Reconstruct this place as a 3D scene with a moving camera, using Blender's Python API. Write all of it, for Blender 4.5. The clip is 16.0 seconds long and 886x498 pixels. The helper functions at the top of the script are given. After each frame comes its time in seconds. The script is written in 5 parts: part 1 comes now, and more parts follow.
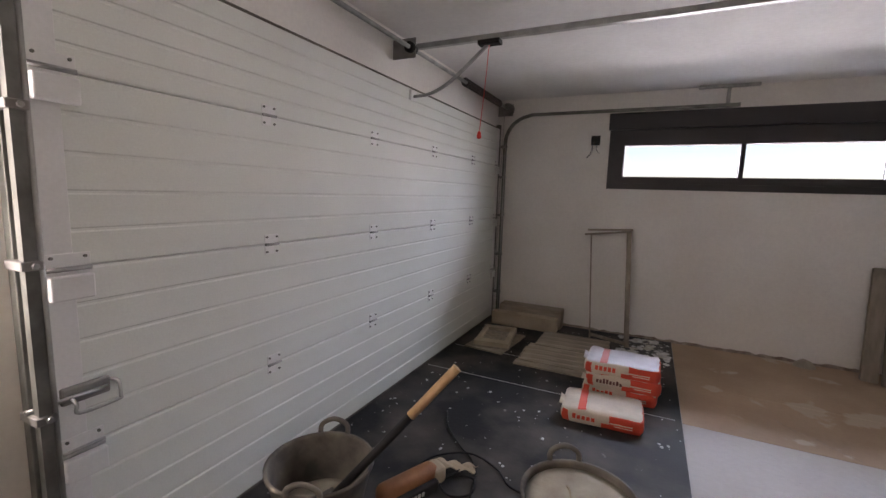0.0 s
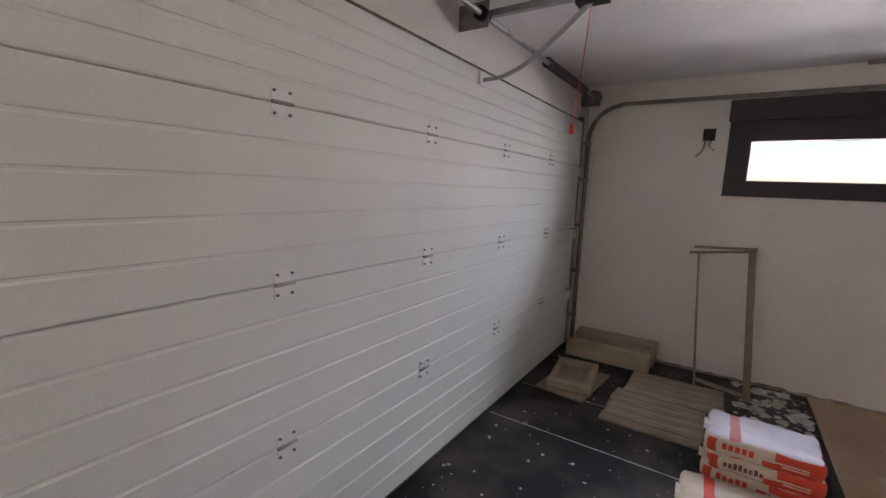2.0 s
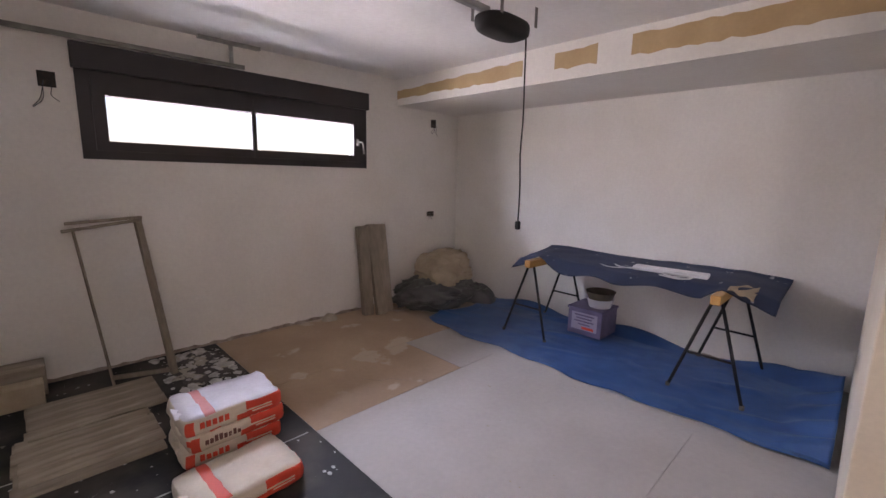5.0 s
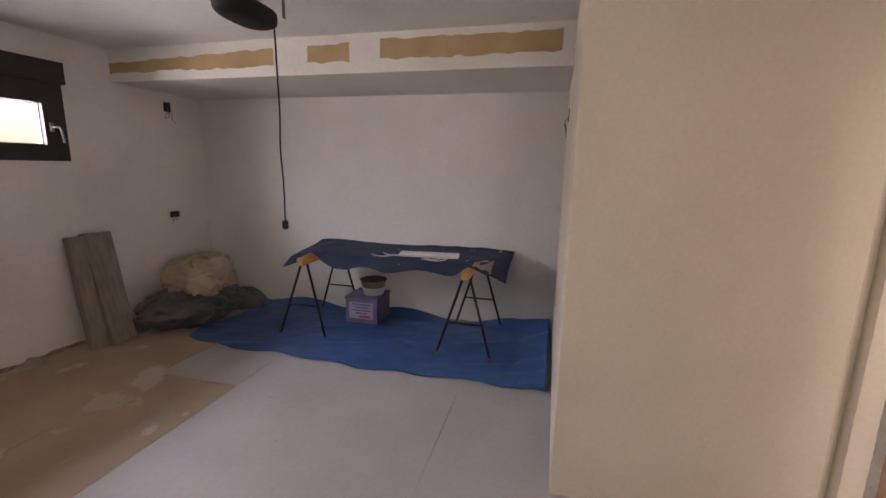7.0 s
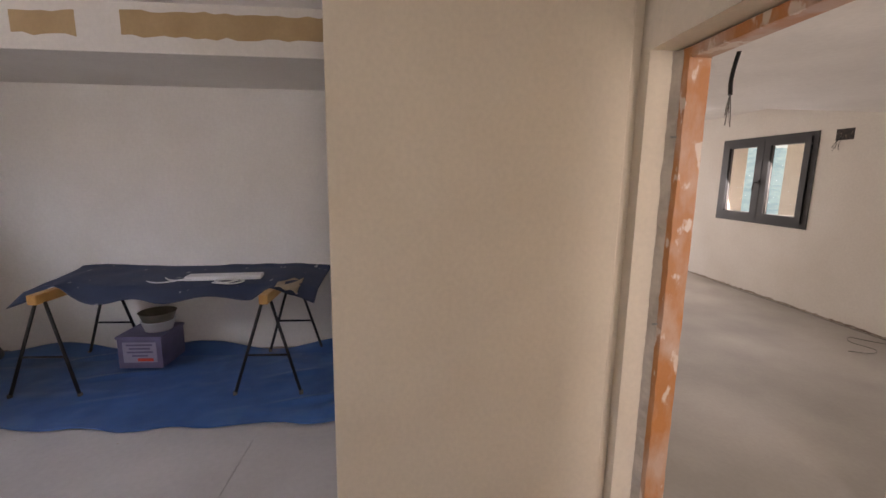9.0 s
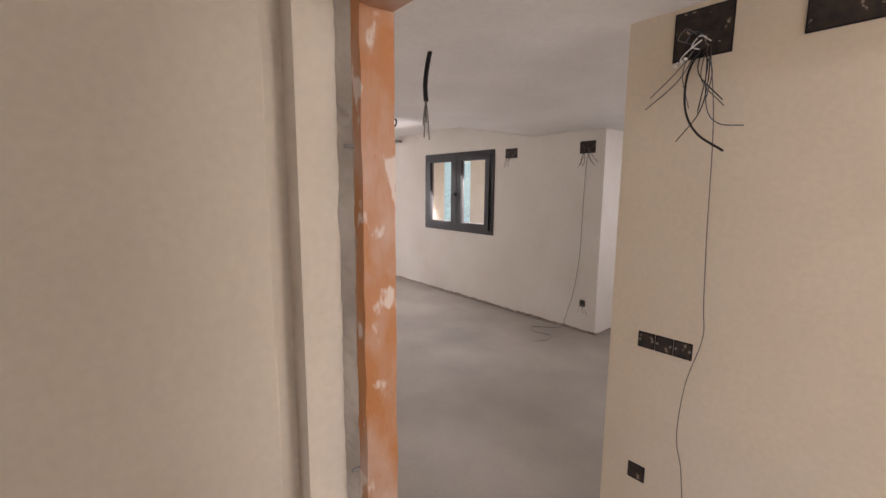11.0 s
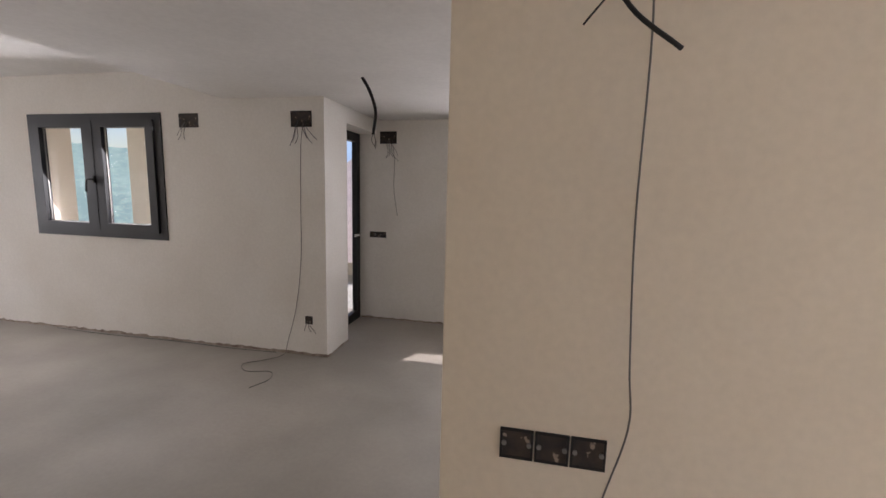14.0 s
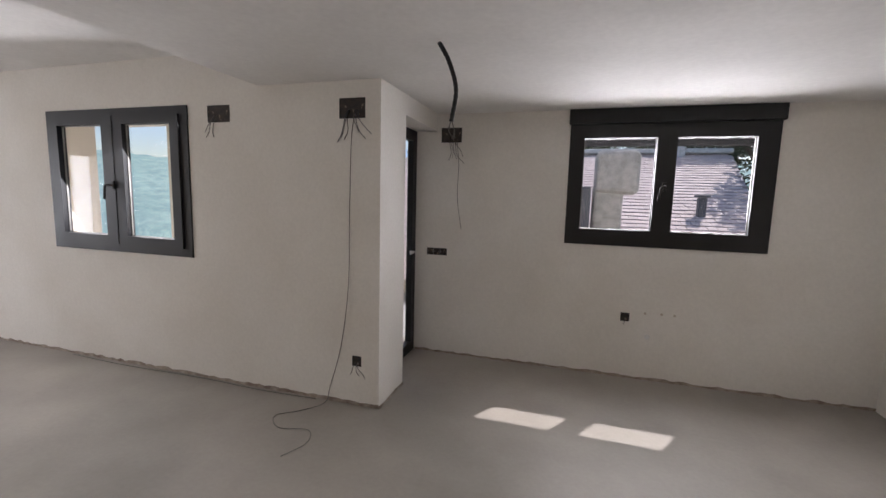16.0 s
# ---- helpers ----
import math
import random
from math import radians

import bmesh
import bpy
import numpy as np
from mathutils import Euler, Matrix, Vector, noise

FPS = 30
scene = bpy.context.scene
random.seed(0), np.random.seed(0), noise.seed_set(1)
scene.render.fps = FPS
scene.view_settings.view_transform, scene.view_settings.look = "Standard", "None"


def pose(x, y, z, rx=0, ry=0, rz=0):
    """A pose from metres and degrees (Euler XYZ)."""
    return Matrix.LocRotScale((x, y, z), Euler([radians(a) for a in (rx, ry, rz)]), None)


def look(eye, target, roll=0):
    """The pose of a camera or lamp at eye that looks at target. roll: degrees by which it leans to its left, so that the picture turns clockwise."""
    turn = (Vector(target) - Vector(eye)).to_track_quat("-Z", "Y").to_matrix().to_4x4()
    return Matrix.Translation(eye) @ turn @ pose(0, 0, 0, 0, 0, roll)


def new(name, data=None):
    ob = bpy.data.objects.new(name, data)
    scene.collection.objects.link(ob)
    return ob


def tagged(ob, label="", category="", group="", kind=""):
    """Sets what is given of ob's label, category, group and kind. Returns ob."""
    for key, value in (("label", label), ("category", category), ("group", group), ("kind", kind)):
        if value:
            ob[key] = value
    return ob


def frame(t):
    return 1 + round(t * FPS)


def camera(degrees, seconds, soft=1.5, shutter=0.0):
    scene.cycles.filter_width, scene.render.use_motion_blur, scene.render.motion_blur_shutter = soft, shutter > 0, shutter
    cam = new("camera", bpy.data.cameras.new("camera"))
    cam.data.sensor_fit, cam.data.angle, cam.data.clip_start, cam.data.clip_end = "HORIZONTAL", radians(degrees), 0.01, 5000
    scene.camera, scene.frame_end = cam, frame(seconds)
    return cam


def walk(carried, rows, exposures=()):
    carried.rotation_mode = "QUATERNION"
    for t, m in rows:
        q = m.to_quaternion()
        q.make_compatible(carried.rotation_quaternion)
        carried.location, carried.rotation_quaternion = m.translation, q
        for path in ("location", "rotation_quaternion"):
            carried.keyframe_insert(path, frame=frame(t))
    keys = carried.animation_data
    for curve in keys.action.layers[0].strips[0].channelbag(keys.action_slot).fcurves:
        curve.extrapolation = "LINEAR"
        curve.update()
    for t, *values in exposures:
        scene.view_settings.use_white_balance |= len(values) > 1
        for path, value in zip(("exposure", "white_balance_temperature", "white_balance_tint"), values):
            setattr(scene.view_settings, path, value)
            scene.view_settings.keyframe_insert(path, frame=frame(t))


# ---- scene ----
cam = camera(92.2, 16.0)
PATH = [
    (0, (1.657, 0.328, 1.496), (0.798, 2.115, 1.234), 1.8),
    (0.5, (1.581, 0.474, 1.494), (0.555, 2.167, 1.211), 1.7),
    (1, (1.543, 0.617, 1.527), (0.403, 2.231, 1.22), 2.0),
    (1.5, (1.431, 0.794, 1.544), (0.265, 2.39, 1.236), 2.1),
    (2, (1.265, 0.916, 1.58), (0.176, 2.568, 1.289), 2.3),
    (2.5, (1.092, 1.145, 1.558), (0.181, 2.905, 1.286), 2.3),
    (3, (1.006, 1.35, 1.57), (0.635, 3.296, 1.296), 2.2),
    (3.5, (0.929, 1.436, 1.53), (1.089, 3.409, 1.25), 1.7),
    (4, (0.887, 1.44, 1.514), (1.49, 3.322, 1.21), 1.5),
    (4.5, (0.86, 1.32, 1.499), (1.868, 3.017, 1.173), 1.3),
    (5, (0.841, 1.308, 1.53), (2.235, 2.702, 1.192), 1.3),
    (5.2, (0.831, 1.328, 1.54), (2.371, 2.557, 1.199), 1.2),
    (7.3, (0.835, 1.316, 1.611), (2.74, 1.792, 1.235), 1.1),
    (7.5, (0.846, 1.282, 1.595), (2.754, 1.759, 1.229), 0.8),
    (8, (0.894, 1.201, 1.573), (2.845, 1.479, 1.232), 1.0),
    (8.5, (1.029, 1.062, 1.593), (2.998, 1.101, 1.243), 1.2),
    (9, (1.2, 0.934, 1.598), (3.167, 0.792, 1.264), 0.8),
    (9.2, (1.24, 0.886, 1.615), (3.199, 0.644, 1.288), 1.1),
    (11.3, (2.043, 0.349, 1.669), (3.487, -1.007, 1.391), 0.5),
    (11.5, (2.118, 0.315, 1.664), (3.5, -1.104, 1.39), 0.7),
    (12, (2.251, 0.171, 1.599), (3.327, -1.495, 1.337), 1.3),
    (12.5, (2.382, 0.074, 1.613), (3.05, -1.792, 1.35), 1.6),
    (13, (2.46, -0.094, 1.566), (2.924, -2.021, 1.294), 1.4),
    (13.5, (2.568, -0.317, 1.597), (2.998, -2.25, 1.317), 1.4),
    (14, (2.687, -0.486, 1.571), (3.098, -2.423, 1.291), 1.4),
    (14.5, (2.91, -0.662, 1.566), (3.312, -2.602, 1.294), 1.3),
    (15, (3.043, -0.786, 1.571), (3.516, -2.712, 1.312), 1.3),
    (15.5, (3.153, -1.036, 1.575), (3.694, -2.946, 1.328), 1.4),
    (16, (3.21, -1.253, 1.556), (3.787, -3.152, 1.311), 1.5),
]
walk(cam, [(t, look(eye, target, roll)) for t, eye, target, roll in PATH],
     exposures=[(0, 0.44, 6800, 24), (3.5, 0.4, 6900, 28), (5.2, 0.65, 7000, 31), (8.0, 0.12, 7500, 26), (9.0, 0.22, 7300, 26), (11.3, 0.2, 6800, 24),
                (12.0, 0.08, 6700, 22), (12.5, 0.05, 6600, 22), (14.0, -0.02, 6500, 20), (16.0, 0.0, 6300, 18)])

# ---- world, sun and large lights ----
SUN = Vector((-0.41, -0.685, 1.0)).normalized()
world = bpy.data.worlds.new("sky")
scene.world = world
world.use_nodes = True
wt = world.node_tree
sky = wt.nodes.new("ShaderNodeTexSky")
sky.sky_type = "NISHITA"
sky.sun_disc = False
sky.sun_elevation = math.asin(SUN.z)
sky.sun_rotation = math.atan2(SUN.x, SUN.y)
wt.links.new(sky.outputs[0], wt.nodes["Background"].inputs[0])
wt.nodes["Background"].inputs[1].default_value = 0.15


def lamp(name, kind, power, m, size=(1, 1), color=(1, 1, 1)):
    d = bpy.data.lights.new(name, kind)
    d.energy, d.color = power, color
    if kind == "AREA":
        d.shape, d.size, d.size_y = "RECTANGLE", size[0], size[1]
    else:
        d.angle = radians(0.5)
    ob = new(name, d)
    ob.matrix_world = m
    return ob


lamp("sun", "SUN", 5.0, look(SUN * 30, (0, 0, 0)), color=(1, 0.95, 0.88))
# daylight in the openings; the east, hall and garage side ones are added unseen
WXO = -0.5
# bright sky below the eaves, outside the garage window
lamp("garage_window_daylight", "AREA", 560, look((2.4, 6.45, 2.1), (2.4, 3.5, 2.1)), (5.0, 1.9), (0.92, 0.95, 1.0))
lamp("garage_window_high_sky", "AREA", 260, look((2.4, 6.50, 2.65), (2.4, 3.5, 2.2)), (4.6, 0.9), (0.50, 0.72, 1.0))
lamp("terrace_door_daylight", "AREA", 72, look((10.25, -4.4, 1.15), (10.25, -2, 1.0)), (1.4, 2.0), (0.95, 0.97, 1.0))
# Fill lamp at an unseen east opening, added to brighten the living room
lamp("unseen_east_fill", "AREA", 62, look((11.75, -2.0, 1.3), (9, -2.0, 1.2)), (2.0, 1.6), (0.97, 0.98, 1.0))
lamp("kitchen_window_daylight", "AREA", 78, look((2.5, -5.56, 1.75), (2.6, -3.6, 0.6)), (1.4, 0.8))
lamp("living_window_daylight", "AREA", 38, look((6.95, -4.03, 1.65), (6.6, -2.2, 0.6)), (1.45, 1.0))
# Fill lamp at an unseen hall opening, added to brighten the partition
lamp("unseen_hall_fill", "AREA", 36, look((WXO, -0.70, 1.5), (2, -0.75, 1.5)), (1.0, 1.6))
# Fill lamp in an added side opening, brightens the block and north wall
lamp("unseen_garage_side_fill", "AREA", 17, look((-0.12, 0.50, 1.55), (1.6, 3.0, 1.35)), (0.38, 1.0), (1.0, 0.96, 0.9))


# ---- materials ----
def mat(name, c1, c2=None, rough=0.7, metal=0.0, scale=3.0, fine=60.0, bump=0.15, stretch=(1, 1, 1), rand=0.0, lo=0.35, hi=0.65,
        spots=None, spot_scale=8.0, spot_at=0.62, spec=0.5):
    """Two-scale procedural surface: broad variation from c1 to c2, fine grain, relief, and sharp-edged spots of another colour."""
    m = bpy.data.materials.new(name)
    m.use_nodes = True
    t = m.node_tree
    b = t.nodes["Principled BSDF"]
    b.inputs["Roughness"].default_value = rough
    b.inputs["Metallic"].default_value = metal
    b.inputs["Specular IOR Level"].default_value = spec
    c2 = c2 or tuple(v * 0.88 for v in c1)
    co = t.nodes.new("ShaderNodeTexCoord")
    mp = t.nodes.new("ShaderNodeMapping")
    mp.inputs["Scale"].default_value = stretch
    t.links.new(co.outputs["Object"], mp.inputs[0])

    def noise_tex(sc, detail):
        n = t.nodes.new("ShaderNodeTexNoise")
        n.inputs["Scale"].default_value = sc
        n.inputs["Detail"].default_value = detail
        t.links.new(mp.outputs[0], n.inputs["Vector"])
        return n

    def ramp(src, a, z):
        r = t.nodes.new("ShaderNodeMapRange")
        r.inputs["From Min"].default_value = a
        r.inputs["From Max"].default_value = z
        t.links.new(src, r.inputs["Value"])
        return r.outputs[0]

    def mix(fac, a, z, mode="MIX"):
        n = t.nodes.new("ShaderNodeMix")
        n.data_type, n.blend_type = "RGBA", mode
        for sock, v in ((n.inputs[0], fac), (n.inputs[6], a), (n.inputs[7], z)):
            if isinstance(v, (float, int)):
                sock.default_value = v
            elif isinstance(v, tuple):
                sock.default_value = (*v, 1)
            else:
                t.links.new(v, sock)
        return n.outputs[2]

    big, small = noise_tex(scale, 5), noise_tex(fine, 3)
    col = mix(ramp(big.outputs["Fac"], lo, hi), c1, c2)
    col = mix(ramp(small.outputs["Fac"], 0.3, 0.7), col, mix(0.06, col, (0.0, 0.0, 0.0)))
    if spots:
        sp = noise_tex(spot_scale, 8)
        col = mix(ramp(sp.outputs["Fac"], spot_at, spot_at + 0.04), col, spots)
    if rand:
        oi = t.nodes.new("ShaderNodeObjectInfo")
        col = mix(ramp(oi.outputs["Random"], 0, 1), col, mix(rand, col, tuple(v * 0.45 for v in c1)))
    t.links.new(col, b.inputs["Base Color"])
    rr = t.nodes.new("ShaderNodeMapRange")
    rr.inputs["To Min"].default_value = max(0.04, rough - 0.1)
    rr.inputs["To Max"].default_value = min(1.0, rough + 0.1)
    t.links.new(big.outputs["Fac"], rr.inputs["Value"])
    t.links.new(rr.outputs[0], b.inputs["Roughness"])
    if bump:
        bp = t.nodes.new("ShaderNodeBump")
        bp.inputs["Strength"].default_value = bump
        bp.inputs["Distance"].default_value = 0.004
        t.links.new(small.outputs["Fac"], bp.inputs["Height"])
        t.links.new(bp.outputs[0], b.inputs["Normal"])
    return m


PLASTER = mat("white_plaster", (0.78, 0.76, 0.72), (0.72, 0.69, 0.64), 0.85, scale=1.3, fine=45, bump=0.05)
CEIL = mat("ceiling_plaster", (0.80, 0.79, 0.77), (0.73, 0.72, 0.70), 0.85, scale=1.6, fine=30, bump=0.05)
BEIGE = mat("bare_gypsum_plaster", (0.71, 0.63, 0.51), (0.66, 0.58, 0.465), 0.85, scale=1.5, fine=50, bump=0.05)
SCREED = mat("cement_screed", (0.37, 0.34, 0.30), (0.265, 0.243, 0.213), 0.6, scale=0.9, fine=35, bump=0.25,)
DOORWHITE = mat("white_coated_steel", (0.72, 0.74, 0.69), (0.68, 0.70, 0.65), 0.52, scale=1.2, fine=120, bump=0.05)
HINGEWHITE = mat("white_metal", (0.76, 0.76, 0.74), (0.68, 0.68, 0.66), 0.4, fine=80, bump=0.04)
STEEL = mat("galvanised_steel", (0.42, 0.42, 0.40), (0.30, 0.30, 0.29), 0.38, 0.85, scale=9, fine=90, bump=0.1)
TRACK = mat("dark_galvanised_track", (0.21, 0.21, 0.19), (0.11, 0.11, 0.095), 0.45, 0.6, scale=7, fine=90, bump=0.1)
DULLSTEEL = mat("dull_grey_steel", (0.30, 0.29, 0.27), (0.20, 0.19, 0.18), 0.5, 0.6, scale=9, fine=90, bump=0.1)
SPRING = mat("spring_steel", (0.10, 0.085, 0.075), (0.06, 0.05, 0.045), 0.5, 0.6, fine=90)
ALU = mat("anthracite_aluminium", (0.014, 0.0145, 0.017), (0.011, 0.0115, 0.013), 0.45, fine=150, bump=0.04, spec=0.35)
ALUBRONZE = mat("dark_brown_aluminium", (0.028, 0.023, 0.025), (0.021, 0.018, 0.019), 0.45, fine=150, bump=0.04)
BLACK = mat("black_plastic", (0.014, 0.014, 0.014), (0.022, 0.02, 0.019), 0.6, fine=80, spec=0.25)
RUBBER = mat("worn_black_rubber", (0.055, 0.05, 0.043), (0.19, 0.165, 0.13), 0.8, scale=6, fine=50, bump=0.3)
MORTAR = mat("dried_mortar", (0.46, 0.42, 0.34), (0.33, 0.295, 0.235), 0.9, scale=7, fine=45, bump=0.5)
MEMBRANE = mat("dirty_black_membrane", (0.012, 0.012, 0.013), (0.105, 0.092, 0.078), 0.65, scale=2.2, fine=40, bump=0.3, lo=0.42, hi=0.72,
               spots=(0.28, 0.26, 0.23), spot_scale=9, spot_at=0.68, spec=0.3)
SPLATTER = mat("splattered_membrane", (0.018, 0.018, 0.02), (0.07, 0.06, 0.055), 0.6, scale=5, fine=40, bump=0.3,
               spots=(0.42, 0.40, 0.33), spot_scale=7, spot_at=0.53)
CHALK = mat("white_chalk", (0.62, 0.62, 0.60), (0.4, 0.4, 0.38), 0.9, scale=20, fine=70)
BOARD = mat("dusty_tan_floorboard", (0.46, 0.34, 0.235), (0.38, 0.275, 0.19), 0.8, scale=1.6, fine=30, bump=0.15, spots=(0.5, 0.42, 0.33), spot_scale=2.3, spot_at=0.58)
PALEBOARD = mat("pale_grey_floorboard", (0.47, 0.45, 0.44), (0.40, 0.375, 0.36), 0.8, scale=1.1, fine=30, bump=0.12)
RAWWOOD = mat("raw_pine", (0.48, 0.31, 0.16), (0.38, 0.23, 0.11), 0.65, scale=3, fine=40, stretch=(6, 6, 0.8))
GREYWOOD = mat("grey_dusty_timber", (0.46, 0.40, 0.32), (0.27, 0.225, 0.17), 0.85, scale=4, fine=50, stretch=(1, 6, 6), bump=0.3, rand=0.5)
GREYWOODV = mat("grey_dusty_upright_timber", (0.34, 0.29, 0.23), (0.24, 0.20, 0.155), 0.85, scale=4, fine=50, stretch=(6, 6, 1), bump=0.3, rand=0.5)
FRAMEWOOD = mat("plaster_smeared_pine", (0.43, 0.165, 0.045), (0.49, 0.33, 0.24), 0.5, scale=3.4, fine=70, stretch=(2, 2, 0.9), bump=0.12, lo=0.46, hi=0.62,
                spots=(0.60, 0.49, 0.40), spot_scale=7.5, spot_at=0.575)
KNOT = mat("pine_knot", (0.16, 0.06, 0.02), (0.27, 0.10, 0.03), 0.6, scale=40, fine=90)
# Near-black base paints the shade inside the boxes; the plaster spots are dirt
BOXIN = mat("dusty_dark_box_hollow", (0.012, 0.011, 0.011), (0.05, 0.034, 0.026), 0.7, scale=26, fine=90, bump=0.4, spots=(0.30, 0.24, 0.19), spot_scale=34, spot_at=0.64)
SMEAR = mat("grey_smeared_filler", (0.56, 0.50, 0.42), (0.42, 0.37, 0.31), 0.9, scale=9, fine=50, bump=0.4)
RAWEDGE = mat("raw_plaster_joint", (0.20, 0.15, 0.12), (0.40, 0.35, 0.30), 0.9, scale=14, fine=60, bump=0.4)
PATCH = mat("brown_paper_board", (0.50, 0.36, 0.19), (0.44, 0.31, 0.16), 0.8, scale=4, fine=50)
TARP = mat("blue_tarpaulin", (0.045, 0.125, 0.32), (0.032, 0.09, 0.24), 0.42, scale=4, fine=150, bump=0.2, spots=(0.05, 0.13, 0.30), spot_scale=3)
NAVY = mat("navy_dust_sheet", (0.013, 0.024, 0.06), (0.022, 0.037, 0.082), 0.7, scale=5, fine=90, bump=0.2, spots=(0.35, 0.36, 0.38), spot_scale=13, spot_at=0.665)
OCHRE = mat("varnished_pine", (0.60, 0.33, 0.10), (0.50, 0.26, 0.075), 0.45, scale=4, fine=60, stretch=(1, 5, 5))
PAPER = mat("cream_paper_sack", (0.66, 0.58, 0.48), (0.58, 0.50, 0.41), 0.75, scale=8, fine=60, bump=0.25)
WHITESACK = mat("plastic_wrapped_white_sack", (0.68, 0.66, 0.72), (0.58, 0.56, 0.62), 0.4, scale=7, fine=50, bump=0.2)
RED = mat("red_print", (0.72, 0.075, 0.035), (0.62, 0.06, 0.03), 0.6, scale=8, fine=60, bump=0.2)
PINK = mat("faded_red_print", (0.66, 0.25, 0.24), (0.6, 0.2, 0.2), 0.6, scale=8, fine=60)
INK = mat("dark_print", (0.16, 0.07, 0.06), None, 0.7)
WHITEPL = mat("white_plastic", (0.75, 0.75, 0.74), None, 0.4)
CANVAS = mat("beige_dust_cloth", (0.48, 0.40, 0.29), (0.38, 0.31, 0.22), 0.9, scale=5, fine=90, bump=0.3)
GREYBAG = mat("dark_grey_plastic_sheeting", (0.06, 0.062, 0.062), (0.10, 0.10, 0.098), 0.4, scale=5, fine=70, bump=0.3)
CRATEPRINT = mat("lilac_print", (0.34, 0.32, 0.42), None, 0.5)
CRATE = mat("purple_grey_plastic", (0.16, 0.14, 0.24), (0.12, 0.105, 0.18), 0.5, scale=6, fine=60)
OLIVE = mat("mud_brown_plastic", (0.16, 0.13, 0.09), (0.24, 0.2, 0.15), 0.7, scale=8, fine=60)
BROWN = mat("worn_brown_leather", (0.30, 0.13, 0.05), (0.22, 0.09, 0.035), 0.6, scale=9, fine=70, bump=0.3)
REDPLASTIC = mat("red_plastic", (0.75, 0.05, 0.03), None, 0.4)
COPPERBLUE = mat("dull_blue_wire", (0.06, 0.068, 0.10), None, 0.5)
GREYWIRE = mat("grey_wire", (0.13, 0.12, 0.11), None, 0.5)
WHITEWIRE = mat("white_wire", (0.62, 0.62, 0.6), None, 0.5)
STUCCO = mat("sunlit_pinkish_stucco", (0.84, 0.76, 0.63), (0.79, 0.70, 0.57), 0.9, scale=3, fine=40, bump=0.3)
ROOFTILE = mat("pinkish_grey_roof_tile", (0.66, 0.57, 0.55), (0.52, 0.44, 0.425), 0.85, scale=5, fine=40, bump=0.3, rand=0.3)
STONE = mat("pebbledash_chimney", (0.50, 0.475, 0.43), (0.36, 0.34, 0.30), 0.9, scale=9, fine=30, bump=0.7)
SLATE = mat("dark_grey_flashing", (0.10, 0.105, 0.12), None, 0.6)
LEAF = mat("leaf_green", (0.085, 0.12, 0.04), (0.045, 0.075, 0.022), 0.6, scale=2, fine=20, bump=0.2)
PINE = mat("pine_needles", (0.04, 0.062, 0.03), (0.025, 0.042, 0.02), 0.7, scale=2, fine=20, bump=0.2)
BARK = mat("bark", (0.14, 0.10, 0.07), (0.09, 0.065, 0.045), 0.9, scale=6, fine=40, bump=0.5)
FOREST = mat("woodland_glowing_as_haze", (0.03, 0.07, 0.035), (0.17, 0.24, 0.15), 0.95, scale=0.22, fine=1.2, bump=0.0, lo=0.42, hi=0.6, spots=(0.02, 0.045, 0.022), spot_scale=1.5, spot_at=0.53)
HILL = mat("hill_glowing_as_blue_haze", (0.17, 0.26, 0.36), (0.14, 0.225, 0.30), 0.95, scale=0.01, fine=0.1, bump=0.0)
# Blue-grey emission paints aerial haze over the distant woods and hills
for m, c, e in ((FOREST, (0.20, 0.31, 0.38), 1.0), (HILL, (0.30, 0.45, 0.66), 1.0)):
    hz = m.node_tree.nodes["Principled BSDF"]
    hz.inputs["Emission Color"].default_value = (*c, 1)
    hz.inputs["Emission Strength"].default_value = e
GROUND = mat("dry_grass_slope", (0.12, 0.12, 0.06), (0.09, 0.10, 0.045), 0.95, scale=0.3, fine=5, bump=0.2)

GLASS = bpy.data.materials.new("window_glass")
GLASS.use_nodes = True
gt = GLASS.node_tree
gt.nodes.remove(gt.nodes["Principled BSDF"])
gm, gtr, ggl, gfr, gpw, gmr = (gt.nodes.new(k) for k in ("ShaderNodeMixShader", "ShaderNodeBsdfTransparent", "ShaderNodeBsdfGlossy", "ShaderNodeLayerWeight", "ShaderNodeMath", "ShaderNodeMapRange"))
ggl.inputs["Roughness"].default_value = 0.02
gpw.operation = "POWER"
gpw.inputs[1].default_value = 5.0
gmr.inputs["To Min"].default_value = 0.035
gmr.inputs["To Max"].default_value = 0.9
gt.links.new(gfr.outputs["Facing"], gpw.inputs[0])
gt.links.new(gpw.outputs[0], gmr.inputs["Value"])
gt.links.new(gmr.outputs[0], gm.inputs[0])
gt.links.new(gtr.outputs[0], gm.inputs[1])
gt.links.new(ggl.outputs[0], gm.inputs[2])
gt.links.new(gm.outputs[0], gt.nodes["Material Output"].inputs[0])


# ---- mesh helpers ----
def box(bm, lo, hi, m=None):
    vs = [bm.verts.new((x, y, z)) for x in (lo[0], hi[0]) for y in (lo[1], hi[1]) for z in (lo[2], hi[2])]
    if m is not None:
        for v in vs:
            v.co = m @ v.co
    for f in ((0, 1, 3, 2), (4, 6, 7, 5), (0, 4, 5, 1), (2, 3, 7, 6), (0, 2, 6, 4), (1, 5, 7, 3)):
        bm.faces.new([vs[i] for i in f])
    return vs


